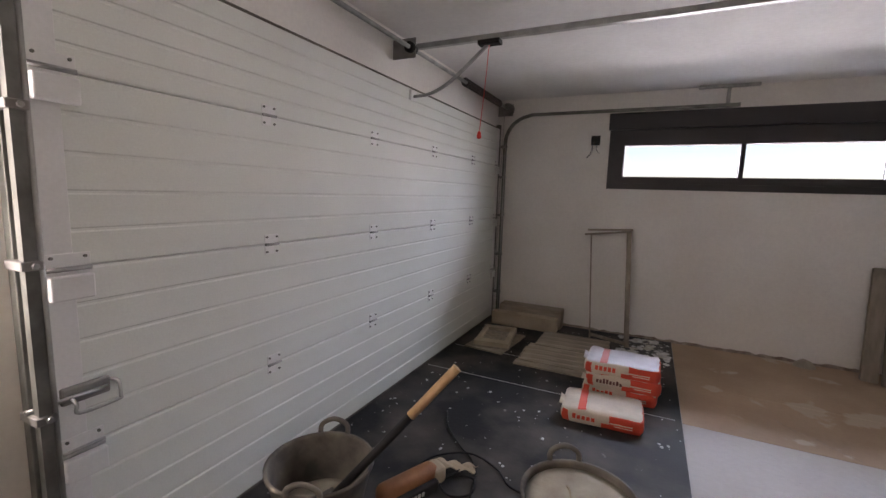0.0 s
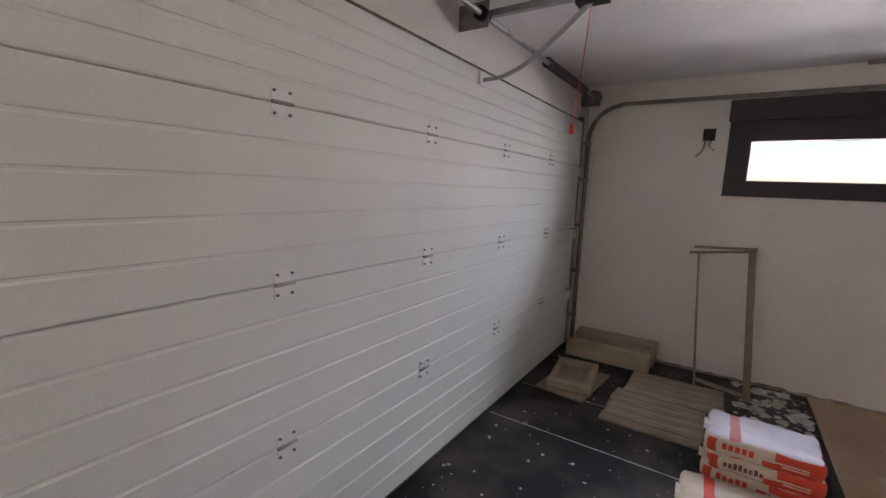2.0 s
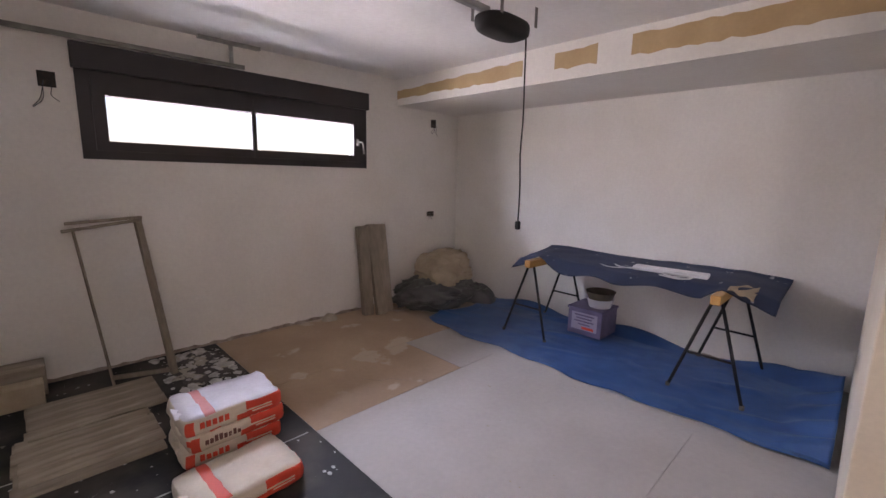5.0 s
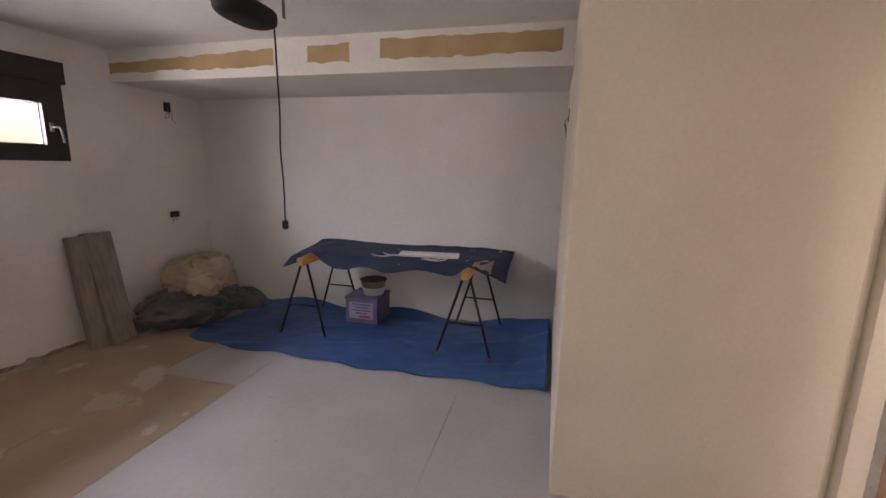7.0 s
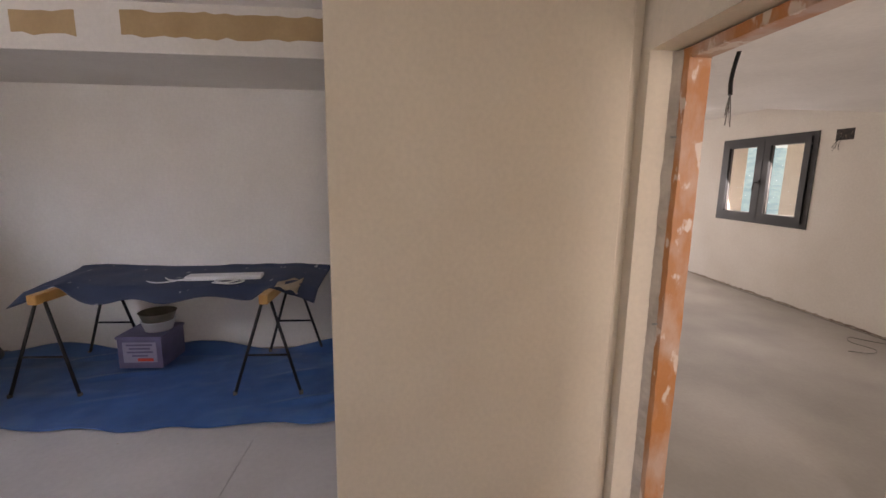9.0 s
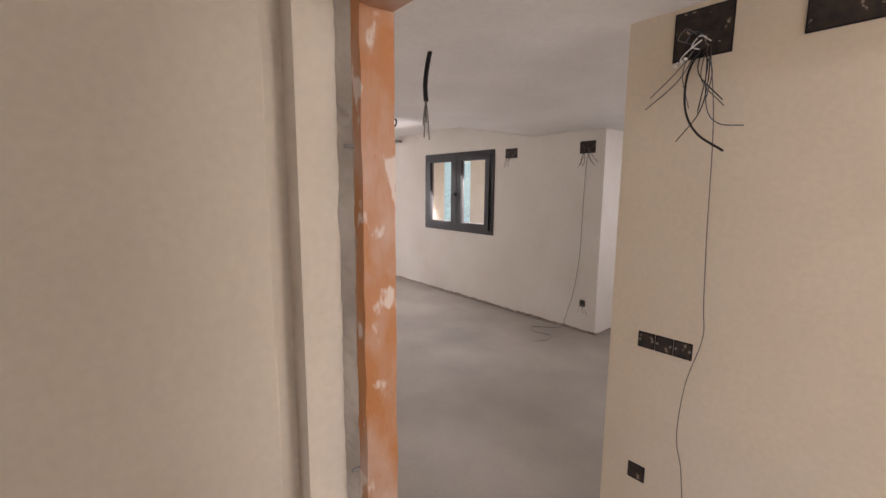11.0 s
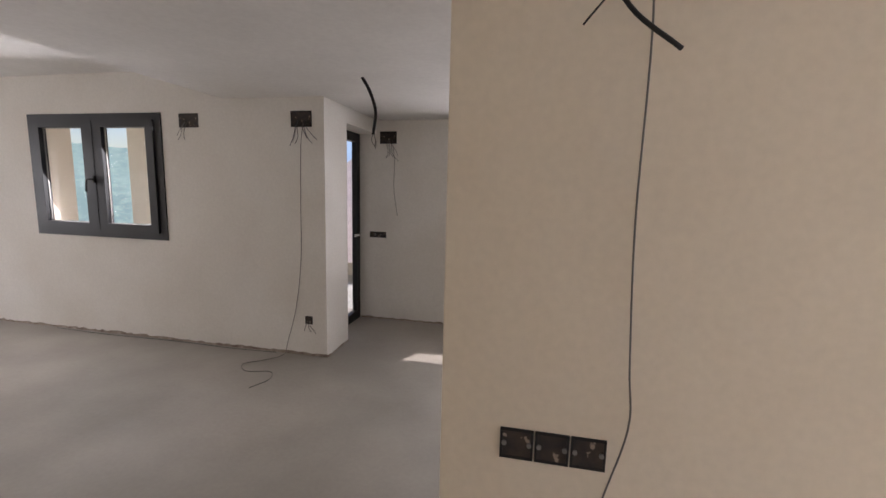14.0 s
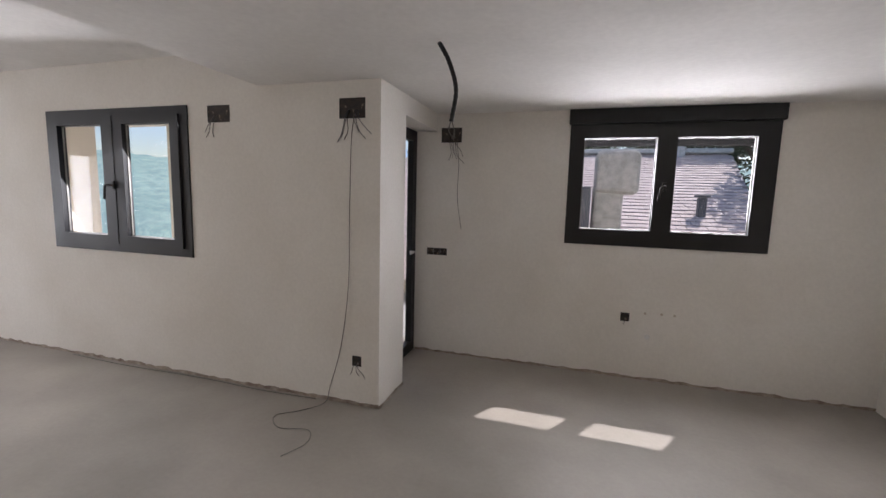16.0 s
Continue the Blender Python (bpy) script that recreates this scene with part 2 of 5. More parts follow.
def cuboid(lo, hi, bevel=0.0, seg=2, m=None):
    bm = bmesh.new()
    box(bm, lo, hi)
    if bevel:
        bmesh.ops.bevel(bm, geom=bm.edges[:], offset=bevel, segments=seg, profile=0.5, affect="EDGES")
    if m is not None:
        bm.transform(m)
    return bm


def tube(points, radius, seg=10, taper=None):
    """A round rod or cable along points."""
    bm = bmesh.new()
    pts = [Vector(p) for p in points]
    rings = []
    side = None
    for i, p in enumerate(pts):
        d = (pts[min(i + 1, len(pts) - 1)] - pts[max(i - 1, 0)]).normalized()
        if side is None:
            side = d.orthogonal().normalized()
        side = (side - d * side.dot(d)).normalized()
        up = d.cross(side)
        r = radius if taper is None else radius + (taper - radius) * i / (len(pts) - 1)
        rings.append([bm.verts.new(p + r * (math.cos(a) * side + math.sin(a) * up)) for a in [2 * math.pi * k / seg for k in range(seg)]])
    for a, b in zip(rings, rings[1:]):
        for k in range(seg):
            bm.faces.new((a[k], a[(k + 1) % seg], b[(k + 1) % seg], b[k])).smooth = seg > 4
    bm.faces.new(rings[0][::-1])
    bm.faces.new(rings[-1])
    return bm


def bend(points, steps=8):
    """A smooth line through the given points."""
    p = [Vector(q) for q in points]
    p = [2 * p[0] - p[1]] + p + [2 * p[-1] - p[-2]]
    out = []
    for i in range(1, len(p) - 2):
        for s in range(steps):
            t = s / steps
            out.append(0.5 * (2 * p[i] + (p[i + 1] - p[i - 1]) * t + (2 * p[i - 1] - 5 * p[i] + 4 * p[i + 1] - p[i + 2]) * t * t
                              + (3 * p[i] - p[i - 1] - 3 * p[i + 1] + p[i + 2]) * t ** 3))
    return out + [p[-2]]


def lathe(profile, seg=28, sx=1.0, sy=1.0):
    """A round body from (radius, height) pairs."""
    bm = bmesh.new()
    rings = [[bm.verts.new((sx * r * math.cos(2 * math.pi * k / seg), sy * r * math.sin(2 * math.pi * k / seg), z)) for k in range(seg)] for r, z in profile]
    for a, b in zip(rings, rings[1:]):
        for k in range(seg):
            bm.faces.new((a[k], a[(k + 1) % seg], b[(k + 1) % seg], b[k])).smooth = True
    bm.faces.new(rings[0][::-1])
    bm.faces.new(rings[-1])
    return bm


def sheet(fn, nu, nv, thick=0.004):
    """A thin cloth: fn(u, v) gives the place of its top, u and v from 0 to 1."""
    bm = bmesh.new()
    top = [[bm.verts.new(fn(i / nu, j / nv)) for j in range(nv + 1)] for i in range(nu + 1)]
    low = [[bm.verts.new((v.co.x, v.co.y, v.co.z - thick)) for v in row] for row in top]
    for i in range(nu):
        for j in range(nv):
            bm.faces.new((top[i][j], top[i + 1][j], top[i + 1][j + 1], top[i][j + 1])).smooth = True
            bm.faces.new((low[i][j], low[i][j + 1], low[i + 1][j + 1], low[i + 1][j])).smooth = True
    edge = [(i, 0) for i in range(nu)] + [(nu, j) for j in range(nv)] + [(i, nv) for i in range(nu, 0, -1)] + [(0, j) for j in range(nv, 0, -1)]
    for (a, b), (c, d) in zip(edge, edge[1:] + edge[:1]):
        bm.faces.new((top[a][b], low[a][b], low[c][d], top[c][d]))
    return bm


def mesh_of(name, bm, material):
    bmesh.ops.recalc_face_normals(bm, faces=bm.faces[:])
    me = bpy.data.meshes.new(name)
    bm.to_mesh(me)
    bm.free()
    me.materials.append(material)
    return me


def part(name, bm, material, parent, label=""):
    ob = new(name, mesh_of(name, bm, material))
    ob.parent = parent
    if label:
        ob["label"] = label
    return ob


def solid(name, bm, material, label, category="", kind="", group=""):
    return tagged(new(name, mesh_of(name, bm, material)), label, category, group, kind)


def thing(name, label, category, at=(0, 0, 0), group="", kind=""):
    """An Empty at the base of a thing; its parts are built round its own origin."""
    ob = new(name)
    ob.matrix_world = at if isinstance(at, Matrix) else Matrix.Translation(at)
    ob.empty_display_size = 0.1
    return tagged(ob, label, category, group, kind)


def wall_mesh(axis, a0, a1, u0, u1, z0, z1, holes=()):
    """A wall across axis from a0 to a1, with openings (u0, u1, z0, z1) right through it."""
    us = sorted({u0, u1, *(v for h in holes for v in h[:2] if u0 < v < u1)})
    zs = sorted({z0, z1, *(v for h in holes for v in h[2:] if z0 < v < z1)})
    us = sorted({*us, *np.arange(u0, u1, 1.0).tolist()[1:]})
    full = {}
    for i in range(len(us) - 1):
        for j in range(len(zs) - 1):
            um, zm = (us[i] + us[i + 1]) / 2, (zs[j] + zs[j + 1]) / 2
            full[i, j] = not any(h[0] < um < h[1] and h[2] < zm < h[3] for h in holes)
    bm = bmesh.new()
    memo = {}

    def v(a, u, z):
        key = (a, u, z)
        if key not in memo:
            memo[key] = bm.verts.new((a, u, z) if axis == "x" else (u, a, z))
        return memo[key]

    for (i, j), ok in full.items():
        if not ok:
            continue
        ua, ub, za, zb = us[i], us[i + 1], zs[j], zs[j + 1]
        for a in (a0, a1):
            bm.faces.new((v(a, ua, za), v(a, ub, za), v(a, ub, zb), v(a, ua, zb)))
        if not full.get((i - 1, j)):
            bm.faces.new((v(a0, ua, za), v(a1, ua, za), v(a1, ua, zb), v(a0, ua, zb)))
        if not full.get((i + 1, j)):
            bm.faces.new((v(a0, ub, za), v(a1, ub, za), v(a1, ub, zb), v(a0, ub, zb)))
        if not full.get((i, j - 1)):
            bm.faces.new((v(a0, ua, za), v(a1, ua, za), v(a1, ub, za), v(a0, ub, za)))
        if not full.get((i, j + 1)):
            bm.faces.new((v(a0, ua, zb), v(a1, ua, zb), v(a1, ub, zb), v(a0, ub, zb)))
    return bm


def wall(name, axis, a0, a1, u0, u1, z0, z1, holes=(), material=None, label="smooth white plastered wall"):
    return solid(name, wall_mesh(axis, a0, a1, u0, u1, z0, z1, holes), material or PLASTER, label, "wall", "structure")


# ---- the plan ----
NY, EX, GC = 5.30, 5.06, 2.59          # garage: north wall, east wall, ceiling
PX, PY = 2.80, 1.245                   # block beside the doorway
SY = 0.088                              # garage side of the doorway wall
RY = -0.085                            # living side of the doorway wall
UY, UXW, KY = -3.95, 4.49, -5.21       # living window wall, its return, kitchen wall
LC, HC, STEP = 2.325, 2.585, 5.48      # low and high ceilings, where they meet
KX = 0.90                              # side wall of the kitchen
WX, LX = -0.25, 11.5                   # closing walls

floor_garage = solid("floor_garage", cuboid((-0.3, SY, -0.2), (EX + 0.2, NY + 0.25, 0.0)), PALEBOARD, "dusty pale grey garage floor", "floor", "structure")
floor_living = solid("floor_living", cuboid((WX - 0.2, KY - 0.3, -0.2), (LX + 0.3, SY, -0.001)), SCREED, "bare grey cement screed floor", "floor", "structure")
wall("wall_north", "y", NY, NY + 0.28, -0.3, EX + 0.2, -0.2, GC + 0.2, [(1.24, 3.57, 1.63, 2.33)])
wall("wall_east", "x", EX, EX + 0.2, 0.0, NY, -0.2, GC + 0.2)
# Second, narrow opening is added out of view for the side fill lamp
wall("wall_west", "x", -0.30, -0.045, RY, NY, -0.2, GC + 0.2, [(0.99, 5.17, -0.1, 2.2), (0.22, 0.78, 1.0, 2.1)], label="plastered wall around the garage door opening")
solid("wall_block", cuboid((PX, SY + 0.045, -0.1), (EX, PY, GC + 0.1), 0.006), BEIGE, "beige plastered wall block with a sharp corner", "wall", "structure")
solid("wall_joint", cuboid((PX + 0.03, SY, -0.1), (EX, SY + 0.045, GC + 0.1)), BEIGE, "recessed joint beside the doorway", "wall", "structure")
wall("wall_doorway", "y", RY, SY, -0.045, LX, -0.1, GC + 0.25, [(1.75, 2.765, -0.1, 2.055)], BEIGE, "beige plastered wall with a rough doorway")
solid("soffit", cuboid((4.036, PY, 2.305), (EX, NY, GC + 0.1), 0.004), PLASTER, "white boxed-in soffit over the rear wall", "soffit", "structure")
solid("ceiling_garage", cuboid((-0.3, RY, GC), (EX + 0.2, NY + 0.2, GC + 0.2)), CEIL, "plain white garage ceiling", "ceiling", "structure")
solid("ceiling_low", cuboid((WX - 0.2, KY - 0.3, LC), (STEP, RY, LC + 0.45)), CEIL, "white plaster lowered ceiling", "ceiling", "structure")
solid("ceiling_high", cuboid((STEP, UY - 0.3, HC), (LX + 0.3, RY, HC + 0.19)), CEIL, "white plaster ceiling of the living room", "ceiling", "structure")
wall("wall_living", "y", UY - 0.37, UY, UXW, LX, -0.1, HC + 0.1, [(6.18, 7.71, 1.04, 2.18), (9.5, 10.95, 0.0, 2.19)])
wall("wall_return", "x", UXW, UXW + 0.29, KY, UY - 0.37, -0.1, LC + 0.1, [(KY + 0.0005, UY - 0.45, -0.2, 2.17)])
wall("wall_kitchen", "y", KY - 0.29, KY, WX - 0.2, UXW + 0.29, -0.1, LC + 0.1, [(1.742, 3.268, 1.182, 2.198)])
# The hall opening in this wall is added, unseen, for its fill lamp
wall("wall_kitchen_west", "x", WX - 0.2, WX, KY, RY, -0.1, LC + 0.1, [(-1.25, -0.15, 0.6, 2.31)])
wall("wall_kitchen_side", "x", KX - 0.12, KX, KY, -1.44, -0.1, LC + 0.05)
# The east opening is added out of view to let the fill lamp in
wall("wall_living_east", "x", LX, LX + 0.2, UY, RY, -0.1, HC + 0.1, [(-3.0, -1.0, 0.5, 2.1)])
solid("wall_partition", cuboid((WX, -1.44, -0.05), (2.86, -1.32, LC + 0.05), 0.004), BEIGE, "beige gypsum plastered partition with open electrical boxes", "wall", "structure")
solid("window_reveal", cuboid((7.7055, UY - 0.369, 1.041), (7.7095, UY - 0.052, 2.179)), STUCCO, "pinkish stucco window reveal in daylight", "reveal", "structure")
solid("window_reveal", cuboid((6.1805, UY - 0.369, 1.041), (6.1845, UY - 0.052, 2.179)), STUCCO, "pinkish stucco window reveal in daylight", "reveal", "structure")


# ---- windows and doors ----
def ring(y0, y1, x0, x1, z0, z1, hx0, hx1, hz0, hz1):
    return wall_mesh("y", min(y0, y1), max(y0, y1), x0, x1, z0, z1, [(hx0, hx1, hz0, hz1)])


def pane(parent, x0, x1, z0, z1, y):
    g = part("pane", cuboid((x0, y - 0.003, z0), (x1, y + 0.003, z1)), GLASS, parent, "clear glass pane")
    g.visible_shadow = False
    # thin bright spacer bead round the glass
    part("glazing_bead", ring(y - 0.006, y + 0.006, x0 - 0.001, x1 + 0.001, z0 - 0.001, z1 + 0.001, x0 + 0.006, x1 - 0.006, z0 + 0.006, z1 - 0.006), DULLSTEEL, parent)


def window(name, label, metal, y, s, outer, glasses, sashes, box_z=None, handle=None, handle_metal=None):
    """A two-light window; s points from the wall into the room. outer: x0, x1, z0, z1."""
    x0, x1, z0, z1 = outer
    w = thing(name, label, "window", kind="structure")
    part("window_frame", ring(y - s * 0.05, y + s * 0.012, x0, x1, z0, z1, min(q[0] for q in sashes) + 0.01, max(q[1] for q in sashes) - 0.01, sashes[0][2] + 0.01, sashes[0][3] - 0.01), metal, w)
    for (a0, a1, c0, c1), g, d in zip(sashes, glasses, (0.030, 0.034)):
        sash = part("sash", ring(y - s * 0.036, y + s * d, a0, a1, c0, c1, g[0], g[1], g[2], g[3]), metal, w)
        pane(sash, g[0], g[1], g[2], g[3], y - s * 0.012)
    if box_z:
        part("shutter_box", cuboid((x0 - 0.014, min(y, y + s * 0.05), box_z[0]), (x1 + 0.014, max(y, y + s * 0.05), box_z[1]), 0.004), metal, w)
    if handle:
        hx, hz = handle
        h = part("handle", cuboid((hx - 0.014, min(y + s * 0.03, y + s * 0.05), hz - 0.035), (hx + 0.014, max(y + s * 0.03, y + s * 0.05), hz + 0.035), 0.005), handle_metal or BLACK, w)
        part("lever", tube(bend([(hx, y + s * 0.045, hz), (hx, y + s * 0.085, hz), (hx + 0.03, y + s * 0.09, hz - 0.01), (hx + 0.045, y + s * 0.09, hz - 0.12)], 5), 0.009), handle_metal or BLACK, h)
    return w


window("window_1", "dark brown aluminium sliding window with a shutter box, glowing with daylight", ALUBRONZE, NY, -1, (1.205, 3.605, 1.593, 2.215),
       [(1.36, 2.38, 1.72, 2.042), (2.42, 3.43, 1.72, 2.042)], [(1.285, 2.40, 1.655, 2.15), (2.40, 3.52, 1.655, 2.15)], (2.205, 2.375), (3.475, 1.86), STEEL)
window("window_2", "anthracite aluminium casement window looking onto wooded hills", ALU, UY, 1, (6.145, 7.742, 1.008, 2.21),
       [(6.31, 6.82, 1.15, 2.08), (7.05, 7.58, 1.15, 2.08)], [(6.225, 6.925, 1.075, 2.145), (6.925, 7.66, 1.075, 2.145)], None, (6.935, 1.58))
kitchen_window = window("window_3", "anthracite aluminium kitchen window with a shutter box", ALU, KY, 1, (1.73, 3.28, 1.17, 2.21),
       [(1.885, 2.44, 1.31, 2.08), (2.59, 3.16, 1.31, 2.08)], [(1.80, 2.515, 1.24, 2.145), (2.515, 3.21, 1.24, 2.145)], (2.20, 2.322), (2.515, 1.68))

# Added slat, nearly hidden: trims the sun patches and masks the bright lintel
part("rolled_shutter", cuboid((1.746, KY - 0.27, 2.04), (3.264, KY - 0.25, 2.194), 0.006), ALU, kitchen_window, "dark slat added to cut the sun and hide the lintel")

terrace = thing("door_2", "glazed anthracite terrace door in the living room wall", "glazed door", kind="structure")
part("door_frame", ring(UY - 0.06, UY + 0.012, 9.5, 10.95, 0.0, 2.19, 9.56, 10.89, 0.02, 2.13), ALU, terrace)
for a, b in ((9.56, 10.225), (10.226, 10.89)):
    leaf = part("leaf", ring(UY - 0.05, UY + 0.028, a, b, 0.021, 2.129, a + 0.07, b - 0.07, 0.12, 2.05), ALU, terrace)
    pane(leaf, a + 0.07, b - 0.07, 0.12, 2.05, UY - 0.015)

back = thing("door_3", "dark aluminium back door set deep in a recess", "door", kind="structure")
bm = wall_mesh("x", 4.70, 4.76, KY + 0.002, UY - 0.452, 0.0, 2.168, [(KY + 0.09, UY - 0.54, 0.10, 2.07)])
leaf = part("leaf", bm, ALU, back)
g = part("pane", cuboid((4.728, KY + 0.09, 0.10), (4.734, UY - 0.54, 2.07)), GLASS, leaf)
g.visible_shadow = False
part("handle", tube(bend([(4.70, -5.06, 1.02), (4.655, -5.06, 1.02), (4.65, -5.04, 1.02), (4.65, -4.95, 1.015)], 5), 0.010), WHITEPL, leaf, "white door handle")

# rough timber door lining
lining = thing("door_1", "raw orange pine door lining smeared with plaster", "door frame", kind="structure")
def lined(x0, x1, near, far):
    """An upright board a little out of square, with uneven plaster-worn edges."""
    bm = bmesh.new()
    r = random.Random(int(x0 * 1000))
    rows = []
    for k in range(42):
        z = 2.05 * k / 41
        w = [r.uniform(-0.0018, 0.0018) for _ in range(4)]
        rows.append([bm.verts.new(p) for p in ((x0 + far, -0.085 + w[0], z), (x0 + near + w[1], -0.016 + w[2], z), (x1, -0.012 + w[3], z), (x1, -0.085, z))])
    for a, b in zip(rows, rows[1:]):
        for k in range(4):
            bm.faces.new((a[k], a[(k + 1) % 4], b[(k + 1) % 4], b[k]))
    bm.faces.new(rows[0][::-1])
    bm.faces.new(rows[-1])
    return bm


jamb = part("jamb", lined(2.679, 2.724, 0.014, 0.0), FRAMEWOOD, lining)
for y, z, r in ((-0.05, 1.73, 0.012), (-0.045, 1.40, 0.014), (-0.06, 0.92, 0.011), (-0.04, 0.55, 0.012)):
    part("knot", lathe([(r, -0.004), (r * 0.9, 0.0006), (r * 0.3, 0.0009)], 14, 1.25, 0.8), KNOT, jamb).matrix_world = pose(2.681 + 0.2 * (y + 0.085), y, z, 0, -90, 0)
part("jamb", cuboid((1.795, -0.085, 0.0), (1.835, -0.012, 2.05), 0.003), FRAMEWOOD, lining)
part("head", cuboid((1.835, -0.085, 2.012), (2.683, -0.012, 2.05), 0.003), FRAMEWOOD, lining)
rough = bmesh.new()
r = random.Random(31)
rows = []
for k in range(121):
    z = 2.05 * k / 120
    d = 0.005 * noise.noise(Vector((0, 0, z * 9))) + r.uniform(-0.0015, 0.0015)
    rows.append([rough.verts.new(p) for p in ((2.722, -0.084, z), (2.722, -0.010 + d, z), (2.742, -0.004 + d + r.uniform(-0.002, 0.002), z), (2.766, 0.002 - d, z), (2.766, -0.084, z))])
for a, b in zip(rows, rows[1:]):
    for k in range(5):
        rough.faces.new((a[k], a[(k + 1) % 5], b[(k + 1) % 5], b[k]))
rough.faces.new(rows[0][::-1])
rough.faces.new(rows[-1])
part("filler", rough, SMEAR, lining, "grey plaster filler behind the lining")
part("filler", cuboid((1.749, -0.084, 0.0), (1.795, -0.006, 2.056)), SMEAR, lining, "grey plaster filler behind the lining")
for z in (0.28, 1.05, 1.75):
    part("nail", lathe([(0.004, 0.0), (0.004, 0.02)], 8), DULLSTEEL, lining).matrix_world = pose(2.71, -0.006, z, -90, 0, 0)


# ---- raw joints at the foot of the walls ----
def joint(name, a, b, side, top=0.022):
    """An uneven raw strip where plaster stops short of the floor."""
    rnd = random.Random(name)
    a, b, side = Vector(a), Vector(b), Vector(side)
    n = int((b - a).length / 0.05)
    bm = bmesh.new()
    rows = []
    for i in range(n + 1):
        p = a.lerp(b, i / n)
        h = top * rnd.uniform(0.35, 1.0)
        d = rnd.uniform(0.003, 0.012)
        rows.append([bm.verts.new(p), bm.verts.new(p + side * d), bm.verts.new(p + side * 0.003 + Vector((0, 0, h))), bm.verts.new(p + Vector((0, 0, h)))])
    for r, q in zip(rows, rows[1:]):
        for k in range(4):
            bm.faces.new((r[k], r[(k + 1) % 4], q[(k + 1) % 4], q[k]))
    bm.faces.new(rows[0])
    bm.faces.new(rows[-1][::-1])
    return solid(name, bm, RAWEDGE, "ragged unfinished joint between wall and floor", "trim", "structure")


joint("trim_living", (UXW, UY, 0.001), (9.5, UY, 0.001), (0, 1, 0), 0.03)
joint("trim_return", (UXW, UY - 0.45, 0.001), (UXW, UY, 0.001), (-1, 0, 0), 0.022)
joint("trim_kitchen", (KX, KY, 0.001), (4.69, KY, 0.001), (0, 1, 0), 0.028)
joint("trim_garage", (0.05, NY, 0.001), (EX, NY, 0.001), (0, -1, 0), 0.035)
joint("trim_garage_rear", (EX, PY, 0.001), (EX, NY, 0.001), (-1, 0, 0), 0.02)

# bare board patches on the soffit
rnd = random.Random(5)


def patch(y0, y1, z0, z1, taper):
    bm = bmesh.new()
    n = max(6, int(abs(y1 - y0) / 0.06))
    rows = []
    for i in range(n + 1):
        u = i / n
        y = y0 + (y1 - y0) * u
        top = z1 - taper * u + rnd.uniform(-0.008, 0.008)
        bot = z0 + rnd.uniform(-0.012, 0.008)
        rows.append([bm.verts.new((x, y, z)) for x, z in ((4.0362, bot), (4.033, bot), (4.033, top), (4.0362, top))])
    for r, q in zip(rows, rows[1:]):
        for k in range(4):
            bm.faces.new((r[k], r[(k + 1) % 4], q[(k + 1) % 4], q[k]))
    bm.faces.new(rows[0])
    bm.faces.new(rows[-1][::-1])
    return solid("soffit_patch", bm, PATCH, "unplastered brown board patch on the soffit", "patch", "structure")


patch(3.585, 5.29, 2.385, 2.515, 0.05)
patch(2.915, 3.275, 2.395, 2.525, 0.0)
patch(1.33, 2.66, 2.40, 2.54, 0.0)

# ---- garage floor coverings ----
solid("floor_membrane", cuboid((-0.04, SY, 0.0), (1.97, NY - 0.012, 0.004)), MEMBRANE, "dirty black waterproofing membrane on the floor", "floor covering", "structure")
bm = bmesh.new()
rnd = random.Random(8)
ctr = bm.verts.new((1.72, 4.93, 0.0062))
rim = [bm.verts.new((1.72 + (0.24 + rnd.uniform(-0.05, 0.02)) * math.cos(a), 4.90 + (0.36 + rnd.uniform(-0.07, 0.03)) * math.sin(a), 0.0062)) for a in [k * math.pi / 14 for k in range(28)]]
low = [bm.verts.new((v.co.x, v.co.y, 0.004)) for v in rim]
for k in range(28):
    bm.faces.new((ctr, rim[k], rim[(k + 1) % 28]))
    bm.faces.new((rim[k], low[k], low[(k + 1) % 28], rim[(k + 1) % 28]))
solid("mortar_splatter", bm, SPLATTER, "pale mortar splashes on the black membrane", "stain", "structure")


def crumbs(name, area, n, size, material, label, z=0.004):
    rnd = random.Random(name)
    bm = bmesh.new()
    for _ in range(n):
        x, y, r = rnd.uniform(area[0], area[1]), rnd.uniform(area[2], area[3]), size * rnd.uniform(0.25, 1.0) ** 2
        top = bm.verts.new((x, y, z + r * 0.25))
        k = rnd.choice((5, 6, 7))
        st = rnd.uniform(0.4, 1.6)
        vs = [bm.verts.new((x + r * rnd.uniform(0.6, 1) * math.cos(6.283 * i / k), y + st * r * rnd.uniform(0.6, 1) * math.sin(6.283 * i / k), z - 0.001)) for i in range(k)]
        for i in range(k):
            bm.faces.new((top, vs[i], vs[(i + 1) % k]))
    return solid(name, bm, material, label, "debris", "stuff")


crumbs("plaster_crumbs", (0.05, 1.95, 1.6, 5.2), 420, 0.018, CHALK, "white plaster crumbs scattered on the black membrane")
crumbs("splashed_mortar", (1.48, 1.95, 4.5, 5.25), 150, 0.055, CHALK, "pale mortar splashes on the black membrane", 0.006)
crumbs("floor_dust", (2.1, 4.6, 2.2, 5.2), 60, 0.012, MORTAR, "small plaster crumbs on the boards", 0.004)
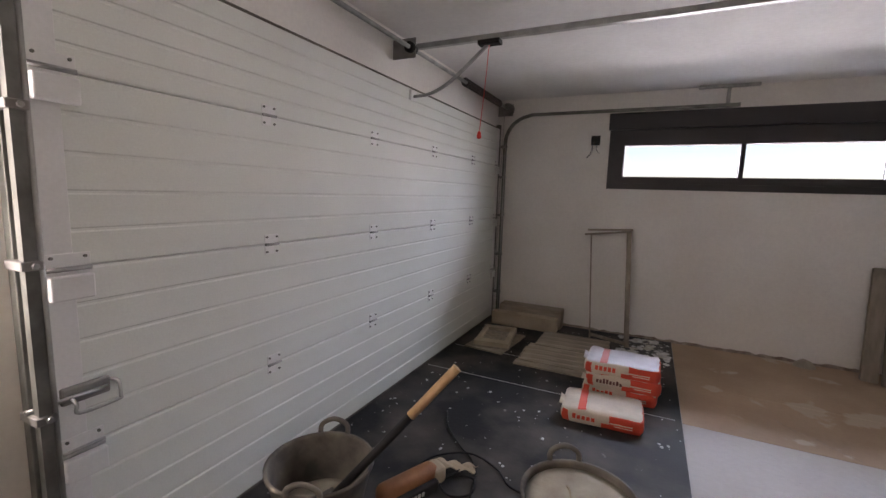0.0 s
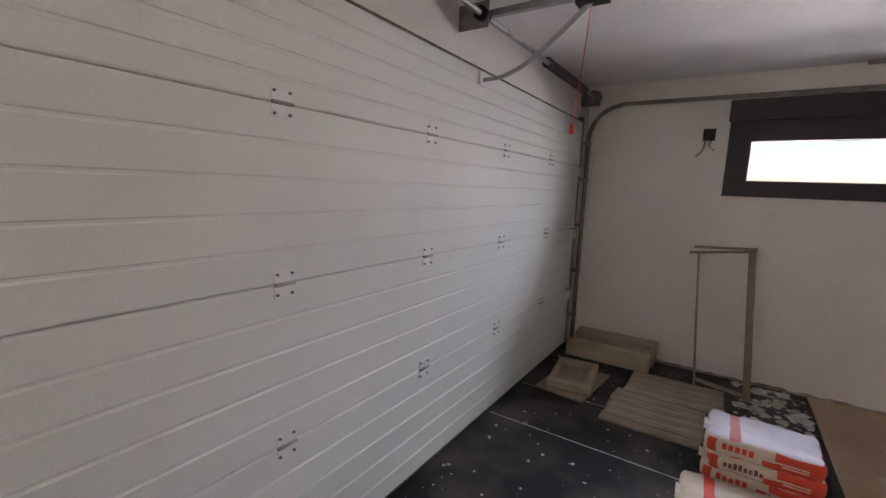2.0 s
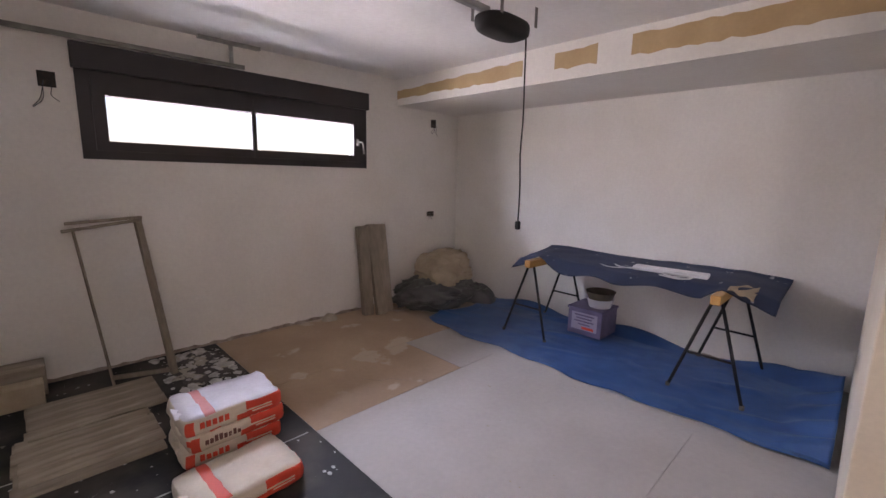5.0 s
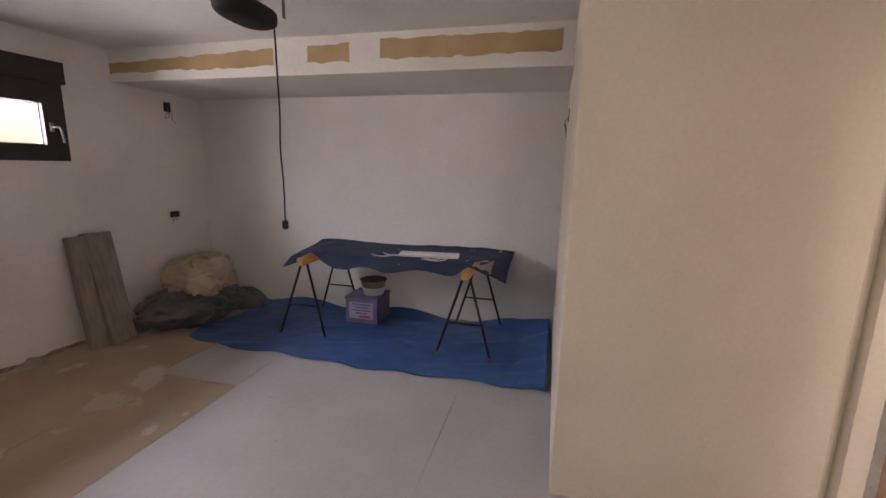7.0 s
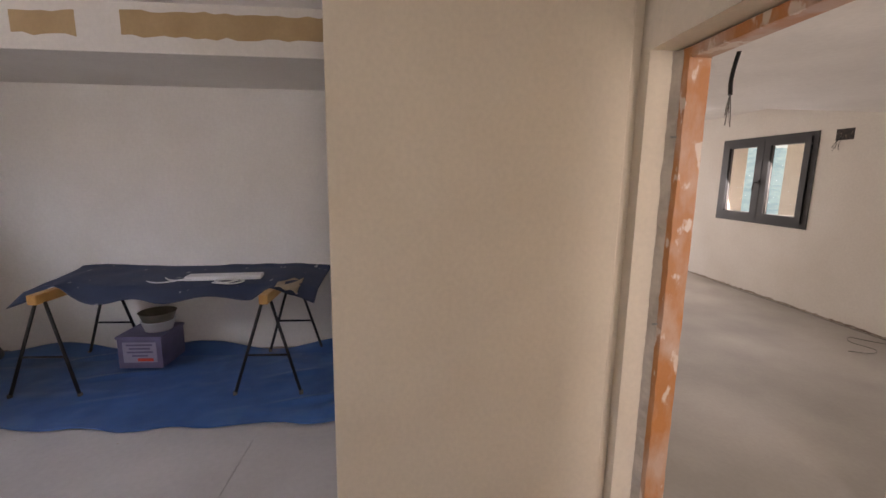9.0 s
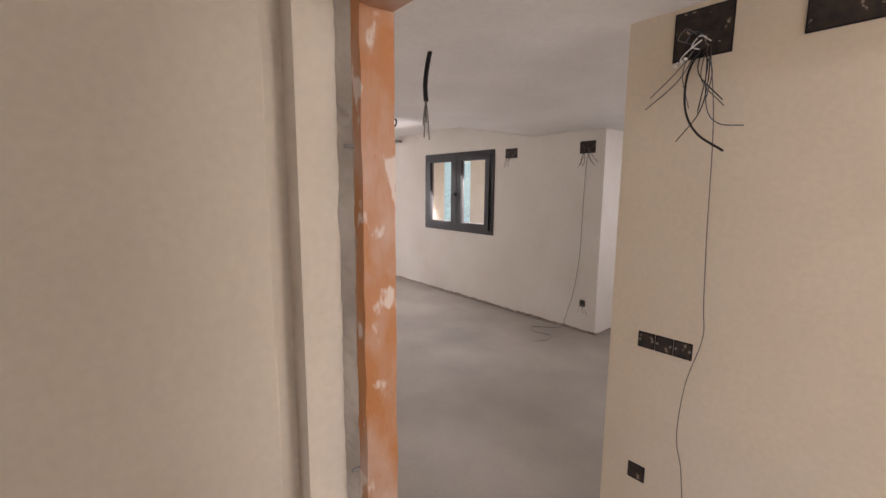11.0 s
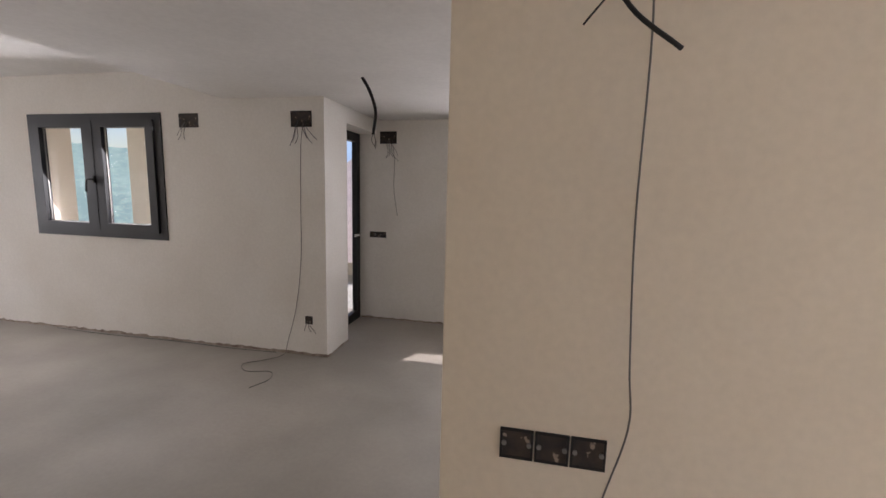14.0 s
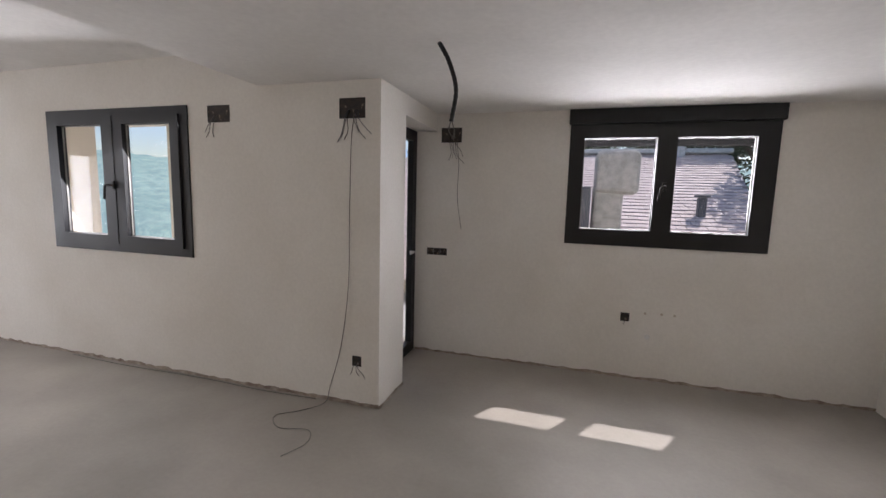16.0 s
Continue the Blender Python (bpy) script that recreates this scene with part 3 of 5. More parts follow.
for y, x1 in ((3.50, 1.93), (4.085, 0.72)):
    bm = bmesh.new()
    rnd = random.Random(int(y * 100))
    n = 60
    rows = []
    for i in range(n + 1):
        x = 0.02 + (x1 - 0.02) * i / n
        w = 0.006 * rnd.uniform(0.6, 1.1)
        rows.append([bm.verts.new((x, y - w, 0.004)), bm.verts.new((x, y, 0.0065)), bm.verts.new((x, y + w, 0.004))])
    for r, q in zip(rows, rows[1:]):
        bm.faces.new((r[0], r[1], q[1], q[0]))
        bm.faces.new((r[1], r[2], q[2], q[1]))
    solid("chalk_line", bm, CHALK, "thin white chalk line on the black membrane", "marking", "structure")


def floor_board(name, lo, hi, material, label):
    return solid(name, cuboid((lo[0], lo[1], 0.0), (hi[0], hi[1], 0.003), 0.001, 1), material, label, "floor covering", "structure")


floor_board("floor_board", (1.974, 3.482), (3.25, 4.18), BOARD, "dusty tan hardboard laid on the floor")
floor_board("floor_board", (1.974, 4.184), (3.83, NY - 0.014), BOARD, "dusty tan hardboard laid on the floor")
floor_board("floor_board", (3.834, 4.184), (EX - 0.014, NY - 0.014), BOARD, "dusty tan hardboard laid on the floor")
floor_board("floor_board", (3.254, 3.482), (3.65, 4.18), PALEBOARD, "pale dusty hardboard laid on the floor")
floor_board("floor_board", (1.974, 1.9), (3.65, 3.478), PALEBOARD, "pale dusty hardboard laid on the floor")
solid("crack", tube(bend([(2.55, 3.86, 0.0015), (2.64, 3.74, 0.0015), (2.72, 3.71, 0.0015), (2.78, 3.62, 0.0015), (2.92, 3.5, 0.0015)], 3), 0.0025, 5), RAWEDGE, "dark crack across the tan board", "crack", "structure")

# ---- the garage door ----
door = thing("garage_door", "white ribbed sectional garage door with four panels, closed", "garage door", (0, 0, 0))
D0, D1 = 0.945, 5.20


def section(z0, z1):
    """One steel panel with fine horizontal ribs."""
    prof = [(-0.04, z0), (-0.008, z0 + 0.001), (-0.003, z0 + 0.003), (0.0, z0 + 0.009)]
    k = 5
    for i in range(1, k):
        z = z0 + (z1 - z0) * i / k
        prof += [(0.0, z - 0.011), (-0.0045, z - 0.005), (-0.0045, z + 0.002), (0.0, z + 0.006)]
    prof += [(0.0, z1 - 0.010), (-0.003, z1 - 0.004), (-0.008, z1 - 0.002), (-0.04, z1 - 0.001)]
    bm = bmesh.new()
    a = [bm.verts.new((x, D0, z)) for x, z in prof]
    b = [bm.verts.new((x, D1, z)) for x, z in prof]
    for i in range(len(prof)):
        j = (i + 1) % len(prof)
        bm.faces.new((a[i], a[j], b[j], b[i]))
    bm.faces.new(a[::-1])
    bm.faces.new(b)
    return bm


part("bottom_seal", cuboid((-0.035, D0, 0.004), (-0.005, D1, 0.03), 0.006), RUBBER, door, "black rubber bottom seal")
for z0, z1 in ((0.02, 0.61), (0.61, 1.22), (1.22, 1.83), (1.83, 2.25)):
    sec = part("panel", section(z0, z1), DOORWHITE, door)
    part("end_cap", cuboid((0.0, D0, z0 + 0.004), (0.0025, D0 + 0.085, z1 - 0.004), 0.001, 1), HINGEWHITE, sec)
    part("end_cap", cuboid((0.0, D1 - 0.085, z0 + 0.004), (0.0025, D1, z1 - 0.004), 0.001, 1), HINGEWHITE, sec)


def hinge(y, z, wide=False):
    w = 0.04 if not wide else 0.06
    x = 0.0025 if wide else 0.0
    h = part("hinge", cuboid((x, y - w, z + 0.004), (x + 0.004, y + w, z + 0.048), 0.001, 1), HINGEWHITE, door)
    part("lower_plate", cuboid((x, y - w, z - 0.048), (x + 0.004, y + w * 0.35, z - 0.004), 0.001, 1), HINGEWHITE, h)
    # Steel grey on the white hinge's knuckle paints in its shading
    part("knuckle", tube([(x + 0.008, y - w, z), (x + 0.008, y + w, z)], 0.007, 8), STEEL, h)
    for dy in (-0.75, 0.75):
        for dz in (-0.036, 0.036):
            part("bolt", tube([(x + 0.003, y + dy * w, z + dz), (x + 0.010, y + dy * w, z + dz)], 0.0055, 6), TRACK, h)
    if wide:
        s = 1 if y > 3 else -1
        part("roller_bracket", cuboid((x + 0.003, y - w, z - 0.10), (x + 0.03, y + w, z - 0.02), 0.006), HINGEWHITE, h)
        part("roller_pin", tube([(x + 0.03, y - s * 0.05, z + 0.0), (x + 0.03, y + s * 0.085, z + 0.0)], 0.0055, 8), STEEL, h)


for z in (0.61, 1.22, 1.83):
    for y in (1.83, 2.688, 3.549, 4.41):
        hinge(y, z)
    hinge(1.015, z, True)
    hinge(5.13, z, True)
latch = part("latch", cuboid((0.003, 0.96, 0.775), (0.022, 1.10, 0.835), 0.008), DULLSTEEL, door, "galvanised slide latch")
part("bolt_bar", tube([(0.025, 0.87, 0.80), (0.025, 1.09, 0.80)], 0.008, 8), STEEL, latch)
part("pull_handle", tube(bend([(0.02, 0.985, 0.80), (0.055, 0.985, 0.785), (0.058, 0.99, 0.755), (0.058, 1.10, 0.755), (0.058, 1.11, 0.765), (0.05, 1.11, 0.815), (0.02, 1.10, 0.82)], 4), 0.006, 8), STEEL, latch, "bent wire pull handle")
# Dark strip stands in for the shade in the gap under the lintel
part("top_seal", cuboid((-0.04, D0, 2.25), (-0.008, D1, 2.262)), RUBBER, door, "dark strip painted as the shaded gap above the door")
part("arm_bracket", cuboid((0.0, 3.12, 2.16), (0.02, 3.20, 2.235), 0.003), HINGEWHITE, door)


def channel(points, wide, deep, name, parent):
    """A steel C-section bent along points, in the plane y = const, open along y."""
    return part(name, tube(points, wide, 4), STEEL, parent)


tracks = thing("door_tracks", "galvanised steel garage door tracks, vertical and overhead", "door track", (0, 0, 0))
for y, s in ((5.245, 1), (0.90, -1)):
    curve = [(0.06, y, 0.01), (0.06, y, 1.0), (0.06, y, 2.08)] + [(0.06 + 0.3 * (1 - math.cos(a)), y, 2.09 + 0.3 * math.sin(a)) for a in [k * math.pi / 20 for k in range(1, 10)]] + [(0.36, y, 2.40), (1.4, y, 2.40), (2.33, y, 2.40)]
    rail = part("track", tube(curve, 0.023, 4), TRACK, tracks)
    part("track_lip", tube([(p[0] + 0.012, p[1] - s * 0.024, p[2]) for p in curve[:3]], 0.008, 6), STEEL, rail)
    part("angle", cuboid((-0.044, min(y + s * 0.012, y - s * 0.042), 0.0), (0.0, max(y + s * 0.012, y - s * 0.042), 2.3), 0.002, 1), TRACK, tracks)
    for z in (0.32, 0.78, 1.25, 1.70, 2.05):
        b = part("bracket", cuboid((-0.02, y - 0.027, z - 0.014), (0.082, y + 0.027, z + 0.014), 0.003, 1), DULLSTEEL, tracks)
        part("bolt", tube([(0.082, y - s * 0.005, z), (0.092, y - s * 0.005, z)], 0.009, 6), STEEL, b)
part("hanger", cuboid((2.215, 5.235, 2.41), (2.245, 5.255, GC), 0.002, 1), STEEL, tracks)
part("hanger_bar", cuboid((1.98, 5.22, GC - 0.03), (2.47, 5.26, GC - 0.002), 0.002, 1), STEEL, tracks)
part("hanger", cuboid((2.215, 0.89, 2.41), (2.245, 0.91, GC), 0.002, 1), STEEL, tracks)

shaft = thing("torsion_shaft", "steel torsion shaft with coil spring above the garage door", "door mechanism", (0, 0, 0))
part("shaft", tube([(0.10, 0.86, 2.465), (0.10, 5.26, 2.465)], 0.0145), STEEL, shaft)
coil = []
for k in range(54 * 10 + 1):
    a = k / 10 * 2 * math.pi
    coil.append((0.10 + 0.031 * math.cos(a), 3.90 + 0.95 * k / 540, 2.465 + 0.031 * math.sin(a)))
part("spring", tube(coil, 0.0068, 5), SPRING, shaft, "dark coiled torsion spring")
for y in (5.17, 0.98):
    part("cable_drum", lathe([(0.02, 0), (0.065, 0.004), (0.052, 0.015), (0.052, 0.06), (0.06, 0.07), (0.02, 0.074)], 20), DULLSTEEL, shaft).matrix_world = pose(0.10, y + 0.037, 2.465, 90, 0, 0)
for y in (2.97, 1.6, 5.255):
    br = part("bearing_plate", cuboid((-0.044, y - 0.004, 2.40), (0.135, y + 0.004, 2.53), 0.002, 1), DULLSTEEL, shaft)
    part("bearing", tube([(0.10, y - 0.035, 2.465), (0.10, y + 0.035, 2.465)], 0.036, 16), BLACK, br)
part("lift_cable", tube([(0.055, 5.18, 2.43), (0.035, 5.19, 1.2), (0.03, 5.19, 0.1)], 0.002, 5), DULLSTEEL, shaft)

opener = thing("garage_door_opener", "black garage door opener on a steel ceiling rail", "garage door opener", (0, 0, 0))
part("rail", cuboid((0.02, 3.065, 2.49), (2.95, 3.105, 2.525), 0.004), STEEL, opener)
part("rail_bracket", cuboid((-0.044, 3.05, 2.47), (0.03, 3.12, 2.56), 0.003, 1), DULLSTEEL, opener)
body = bmesh.new()
bmesh.ops.create_uvsphere(body, u_segments=28, v_segments=16, radius=1)
for v in body.verts:
    x, y, z = v.co
    f = lambda q, e: math.copysign(abs(q) ** e, q)
    v.co = (3.10 + 0.21 * f(x, 0.7), 3.085 + 0.115 * f(y, 0.75), 2.462 + (0.075 * f(z, 0.6) if z < 0 else 0.045 * f(z, 0.5)))
for f in body.faces:
    f.smooth = True
hb = part("housing", body, BLACK, opener)
part("lamp_lens", cuboid((3.20, 3.02, 2.42), (3.304, 3.15, 2.47), 0.015), OLIVE, hb, "smoked lamp lens")
for x in (2.93, 3.28):
    part("ceiling_strap", cuboid((x, 3.195, 2.47), (x + 0.025, 3.201, GC), 0.001, 1), DULLSTEEL, opener)
    part("ceiling_strap", cuboid((x, 2.969, 2.47), (x + 0.025, 2.975, GC), 0.001, 1), DULLSTEEL, opener)
part("trolley", cuboid((0.55, 3.05, 2.46), (0.70, 3.12, 2.49), 0.004), BLACK, opener)
part("arm", tube(bend([(0.62, 3.085, 2.47), (0.34, 3.12, 2.27), (0.16, 3.15, 2.20), (0.02, 3.16, 2.19)], 6), 0.014, 4), STEEL, opener, "bent flat steel arm")
cord = part("release_cord", tube(bend([(0.62, 3.085, 2.46), (0.60, 3.09, 2.2), (0.575, 3.09, 1.92)], 6), 0.0025, 6), REDPLASTIC, opener, "red release cord")
part("pull", lathe([(0.006, 0.03), (0.012, 0.02), (0.016, -0.012), (0.010, -0.02)], 12), REDPLASTIC, cord, "red plastic pull").matrix_world = pose(0.573, 3.09, 1.885)

lead = thing("power_lead", "black power lead hanging from the door opener, unplugged", "cable", (0, 0, 0))
part("cord", tube(bend([(3.31, 3.07, 2.47), (3.36, 3.09, 2.44), (3.41, 3.12, 2.2), (3.46, 3.15, 1.95), (3.49, 3.18, 1.7), (3.55, 3.21, 1.45), (3.59, 3.24, 1.19)], 6), 0.0055, 6), BLACK, lead)
part("plug", cuboid((3.575, 3.225, 1.13), (3.61, 3.26, 1.195), 0.008), BLACK, lead)


# ---- electrical boxes ----
def elec(name, label, x, z, y, s, w, h, modules=1, tails=0, tail_len=0.12, seed=1, white=False):
    """An open flush box on a wall at y; s points into the room."""
    rnd = random.Random(seed)
    b = thing(name, label, "electrical box", (x, y, z))
    mw = w / modules
    for i in range(modules):
        x0 = -w / 2 + i * mw + 0.0015
        x1 = -w / 2 + (i + 1) * mw - 0.0015
        rim = part("rim", wall_mesh("y", min(-s * 0.02, s * 0.004), max(-s * 0.02, s * 0.004), x0, x1, -h / 2, h / 2, [(x0 + 0.005, x1 - 0.005, -h / 2 + 0.005, h / 2 - 0.005)]), BLACK, b)
        # Flat plate on the wall, painted dark as the box's shaded hollow
        part("back_plate", cuboid((x0 + 0.005, min(s * 0.0005, s * 0.0015), -h / 2 + 0.005), (x1 - 0.005, max(s * 0.0005, s * 0.0015), h / 2 - 0.005)), BOXIN, rim)
        if modules > 1:
            for q in (-1, 1):
                part("screw_lug", tube([((x0 + x1) / 2 + q * mw * 0.36, 0, 0), ((x0 + x1) / 2 + q * mw * 0.36, s * 0.006, 0)], 0.005, 8), DULLSTEEL, rim)
    for i in range(tails):
        u = rnd.uniform(-1, 1)
        l = tail_len * rnd.uniform(0.7, 1.25)
        p = [(u * w * 0.25, s * 0.003, -h * 0.1), (u * w * 0.35, s * 0.03, -h * 0.55), (u * w * 0.6 + rnd.uniform(-0.02, 0.02), s * 0.02, -h / 2 - l * 0.6), (u * (w * 0.6 + l * 0.4), s * 0.012, -h / 2 - l)]
        part("wire", tube(bend(p, 5), 0.0026, 5), rnd.choice((GREYWIRE, GREYWIRE, COPPERBLUE, BLACK)), b)
    return b


BOXL = "open black junction box with loose wires in the wall"
SOCKL = "open black socket box without a cover in the wall"
elec("junction_box", BOXL, 1.062, 2.107, NY, -1, 0.095, 0.10, 1, 3, 0.12, 1)
elec("junction_box", BOXL, 4.613, 2.165, NY, -1, 0.085, 0.095, 1, 3, 0.09, 2)
elec("socket_box", SOCKL, 4.583, 1.048, NY, -1, 0.12, 0.06, 2, 2, 0.05, 3)
elec("junction_box", BOXL, 4.50, 2.03, PY, 1, 0.10, 0.10, 1, 3, 0.10, 4)
elec("junction_box", BOXL, 5.845, 2.136, UY, 1, 0.21, 0.125, 1, 3, 0.10, 5)
elec("junction_box", BOXL, 4.705, 2.14, UY, 1, 0.20, 0.135, 1, 6, 0.14, 6)
elec("socket_box", SOCKL, 4.668, 0.340, UY, 1, 0.075, 0.075, 1, 3, 0.09, 7)
elec("junction_box", BOXL, 9.12, 2.14, UY, 1, 0.19, 0.13, 1, 4, 0.08, 8)
elec("socket_box", SOCKL, 9.36, 1.00, UY, 1, 0.09, 0.07, 1)
elec("junction_box", BOXL, 4.355, 2.13, KY, 1, 0.20, 0.135, 1, 5, 0.16, 9)
elec("socket_box", "row of three open switch boxes in the wall", 4.475, 1.018, KY, 1, 0.205, 0.068, 3)
elec("socket_box", SOCKL, 2.729, 0.549, KY, 1, 0.075, 0.075, 1, 1, 0.03, 10)
elec("junction_box", BOXL, 2.585, 2.222, -1.32, 1, 0.197, 0.17, 1, 0)
elec("junction_box", BOXL, 2.185, 2.225, -1.32, 1, 0.225, 0.165, 1, 0)
elec("socket_box", "row of three open socket boxes in the partition", 2.628, 1.053, -1.32, 1, 0.212, 0.066, 3)
elec("socket_box", SOCKL, 2.70, 0.46, -1.32, 1, 0.075, 0.07, 1)
side = thing("socket_box", SOCKL, "electrical box", (KX, -4.86, 1.02))
part("rim", wall_mesh("x", -0.01, 0.004, -0.04, 0.04, -0.04, 0.04, [(-0.034, 0.034, -0.034, 0.034)]), BLACK, side)
# Black plate painted as the dark hollow of this box
part("back_plate", cuboid((0.0005, -0.034, -0.034), (0.0015, 0.034, 0.034)), BLACK, side)
solid("pipe_outlet", lathe([(0.022, 0.0), (0.022, 0.008), (0.014, 0.010)], 14), WHITEPL, "small white capped pipe outlet in the wall", "pipe outlet").matrix_world = pose(2.54, KY, 0.39, -90, 0, 0)
for x, z in ((2.44, 0.60), (2.34, 0.598), (2.57, 0.595)):
    solid("wall_plug", lathe([(0.011, 0.0), (0.011, 0.006), (0.006, 0.007)], 10), SMEAR, "small plugged hole in the kitchen wall", "wall plug").matrix_world = pose(x, KY, z, -90, 0, 0)


def wallwire(name, label, pts, r, material):
    return solid(name, tube(bend(pts, 7), r, 6), material, label, "wire")


wy = -1.32


def bw(px, pz, out=0.02):
    return (2.585 - px, wy + out, 2.137 - pz)


# wires that spill from the large box on the partition (offsets right and down, metres)
spill = [
    [(-0.02, -0.03), (-0.06, 0.05), (-0.145, 0.125)], [(-0.01, -0.03), (-0.05, 0.08), (-0.16, 0.165)],
    [(0.00, -0.02), (0.02, 0.07), (0.10, 0.165)], [(0.015, -0.02), (0.03, 0.09), (0.105, 0.185)],
    [(0.02, -0.03), (0.05, 0.17), (0.09, 0.24), (0.17, 0.257)], [(0.03, -0.03), (0.05, 0.1), (0.03, 0.2), (-0.04, 0.293)],
    [(-0.03, -0.03), (-0.035, 0.06), (-0.005, 0.18)], [(0.005, -0.02), (0.06, 0.06), (0.05, 0.15)], [(0.01, -0.02), (0.045, 0.05), (0.025, 0.2)],
]
for i, c in enumerate(spill):
    pts = [bw(x, z, 0.006 + 0.05 * min(1, k)) for k, (x, z) in enumerate(c)]
    wallwire("loose_wire", "thin loose electrical wire curling from the box", pts, 0.0019, (GREYWIRE, COPPERBLUE, BLACK)[i % 3])
wallwire("loose_cable", "thick black cable hanging from the partition box", [bw(0.0, -0.03, 0.006), bw(-0.02, 0.06, 0.05), bw(-0.015, 0.18, 0.06), bw(0.03, 0.27, 0.06), bw(0.115, 0.335, 0.05)], 0.0042, BLACK)
wallwire("long_wire", "long thin dark wire hanging down the partition", [bw(0.03, -0.03, 0.006), (2.515, wy + 0.03, 1.9), (2.509, wy + 0.012, 1.52), (2.497, wy + 0.012, 1.25), (2.49, wy + 0.012, 1.12), (2.535, wy + 0.012, 0.92), (2.548, wy + 0.012, 0.70), (2.52, wy + 0.012, 0.56), (2.50, wy + 0.012, 0.3), (2.52, wy + 0.012, 0.012)], 0.0019, GREYWIRE)
wallwire("loose_wire", "thin loose electrical wire curling from the box", [bw(0.0, -0.06, 0.006), bw(-0.04, -0.02, 0.03), bw(-0.058, 0.0, 0.03)], 0.0022, WHITEWIRE)
for k, (dx, dz) in enumerate(((0.01, -0.07), (0.03, -0.05), (-0.02, -0.085), (0.045, -0.08))):
    wallwire("loose_wire", "short tangled wire inside the open box", [bw(dx, dz, 0.004), bw(dx - 0.03, dz - 0.02, 0.02), bw(dx - 0.055, dz + 0.01, 0.022), bw(dx - 0.03, dz + 0.025, 0.02)], 0.0022, (COPPERBLUE, WHITEWIRE, GREYWIRE, BLACK)[k])
term = thing("terminal_block", "white screw terminal block on loose wires", "terminal block", (2.645, wy + 0.03, 2.128))
for i in range(4):
    part("terminal", lathe([(0.004, -0.010), (0.0055, -0.005), (0.0055, 0.005), (0.004, 0.010)], 8), WHITEPL, term).matrix_local = pose(-0.02 + 0.012 * i, 0.0, 0.008 - 0.006 * i, 90, 20, 0)
wallwire("long_wire", "long thin grey wire hanging to the floor", [(4.69, UY + 0.006, 2.07), (4.70, UY + 0.025, 1.9), (4.72, UY + 0.012, 1.4), (4.73, UY + 0.012, 0.9), (4.79, UY + 0.012, 0.45), (4.88, UY + 0.02, 0.12), (4.90, UY + 0.06, 0.008), (5.0, UY + 0.22, 0.006), (5.12, UY + 0.34, 0.006), (5.0, UY + 0.46, 0.006), (4.8, UY + 0.42, 0.006), (4.72, UY + 0.55, 0.006), (4.78, UY + 0.72, 0.006)], 0.003, GREYWIRE)
wallwire("long_wire", "thin grey wire hanging on the kitchen wall", [(4.30, KY + 0.006, 2.07), (4.27, KY + 0.03, 1.85), (4.28, KY + 0.012, 1.55), (4.23, KY + 0.03, 1.25)], 0.0028, GREYWIRE)
wallwire("floor_wire", "thin wire lying along the foot of the wall", [(5.0, UY + 0.03, 0.006), (5.5, UY + 0.05, 0.006), (6.1, UY + 0.035, 0.006), (6.9, UY + 0.06, 0.006), (7.6, UY + 0.04, 0.006)], 0.0035, GREYWIRE)


def conduit(name, pts, fray, seed):
    """A corrugated lamp hose from the ceiling with frayed wires at its end."""
    h = thing(name, "black corrugated lamp conduit with frayed wires hanging from the ceiling", "cable", (0, 0, 0))
    line = bend(pts, 10)
    bm = tube(line, 0.0125, 10)
    ring_i = 0
    for k, v in enumerate(bm.verts):
        if (k // 10) % 2:
            c = line[min(k // 10, len(line) - 1)]
            v.co = c + (v.co - c) * 0.82
    part("hose", bm, BLACK, h)
    rnd = random.Random(seed)
    e = Vector(pts[-1])
    for i in range(fray):
        d = Vector((rnd.uniform(-0.018, 0.018), rnd.uniform(-0.018, 0.018), -rnd.uniform(0.05, 0.19)))
        part("wire", tube(bend([e + Vector((0, 0, 0.01)), e + d * 0.5 + Vector((rnd.uniform(-0.02, 0.02), 0.0, 0)), e + d], 5), 0.0028, 5), rnd.choice((GREYWIRE, WHITEWIRE)), h)


conduit("lamp_conduit", [(3.66, -0.92, LC), (3.655, -0.90, 2.25), (3.63, -0.87, 2.16), (3.61, -0.86, 2.08)], 6, 3)
conduit("lamp_conduit", [(3.91, -3.40, LC), (3.86, -3.42, 2.23), (3.83, -3.45, 2.1), (3.86, -3.48, 1.95)], 3, 4)
conduit("lamp_conduit", [(2.20, -3.02, LC), (2.205, -3.02, 2.22), (2.19, -3.02, 2.08), (2.13, -3.02, 1.96)], 3, 5)
loop = [(6.87 + 0.05 * math.cos(a), -2.77, HC - 0.055 + 0.05 * math.sin(a)) for a in [0.9 + k * 0.29 for k in range(19)]]
solid("conduit_loop", tube(loop, 0.011, 8), BLACK, "short loop of black conduit at the ceiling", "cable")
# Small grey object of unknown use, built as a plain bevelled box
solid("smoke_alarm_base", cuboid((8.45, -3.945, 2.47), (8.65, -3.80, 2.51), 0.01), DULLSTEEL, "small grey box high on the living room wall", "bracket")
wallwire("pipe_stub", "black pipe stub bent out of the wall", [(9.36, UY, 0.36), (9.32, UY + 0.07, 0.36), (9.27, UY + 0.1, 0.39), (9.25, UY + 0.11, 0.44)], 0.018, BLACK)


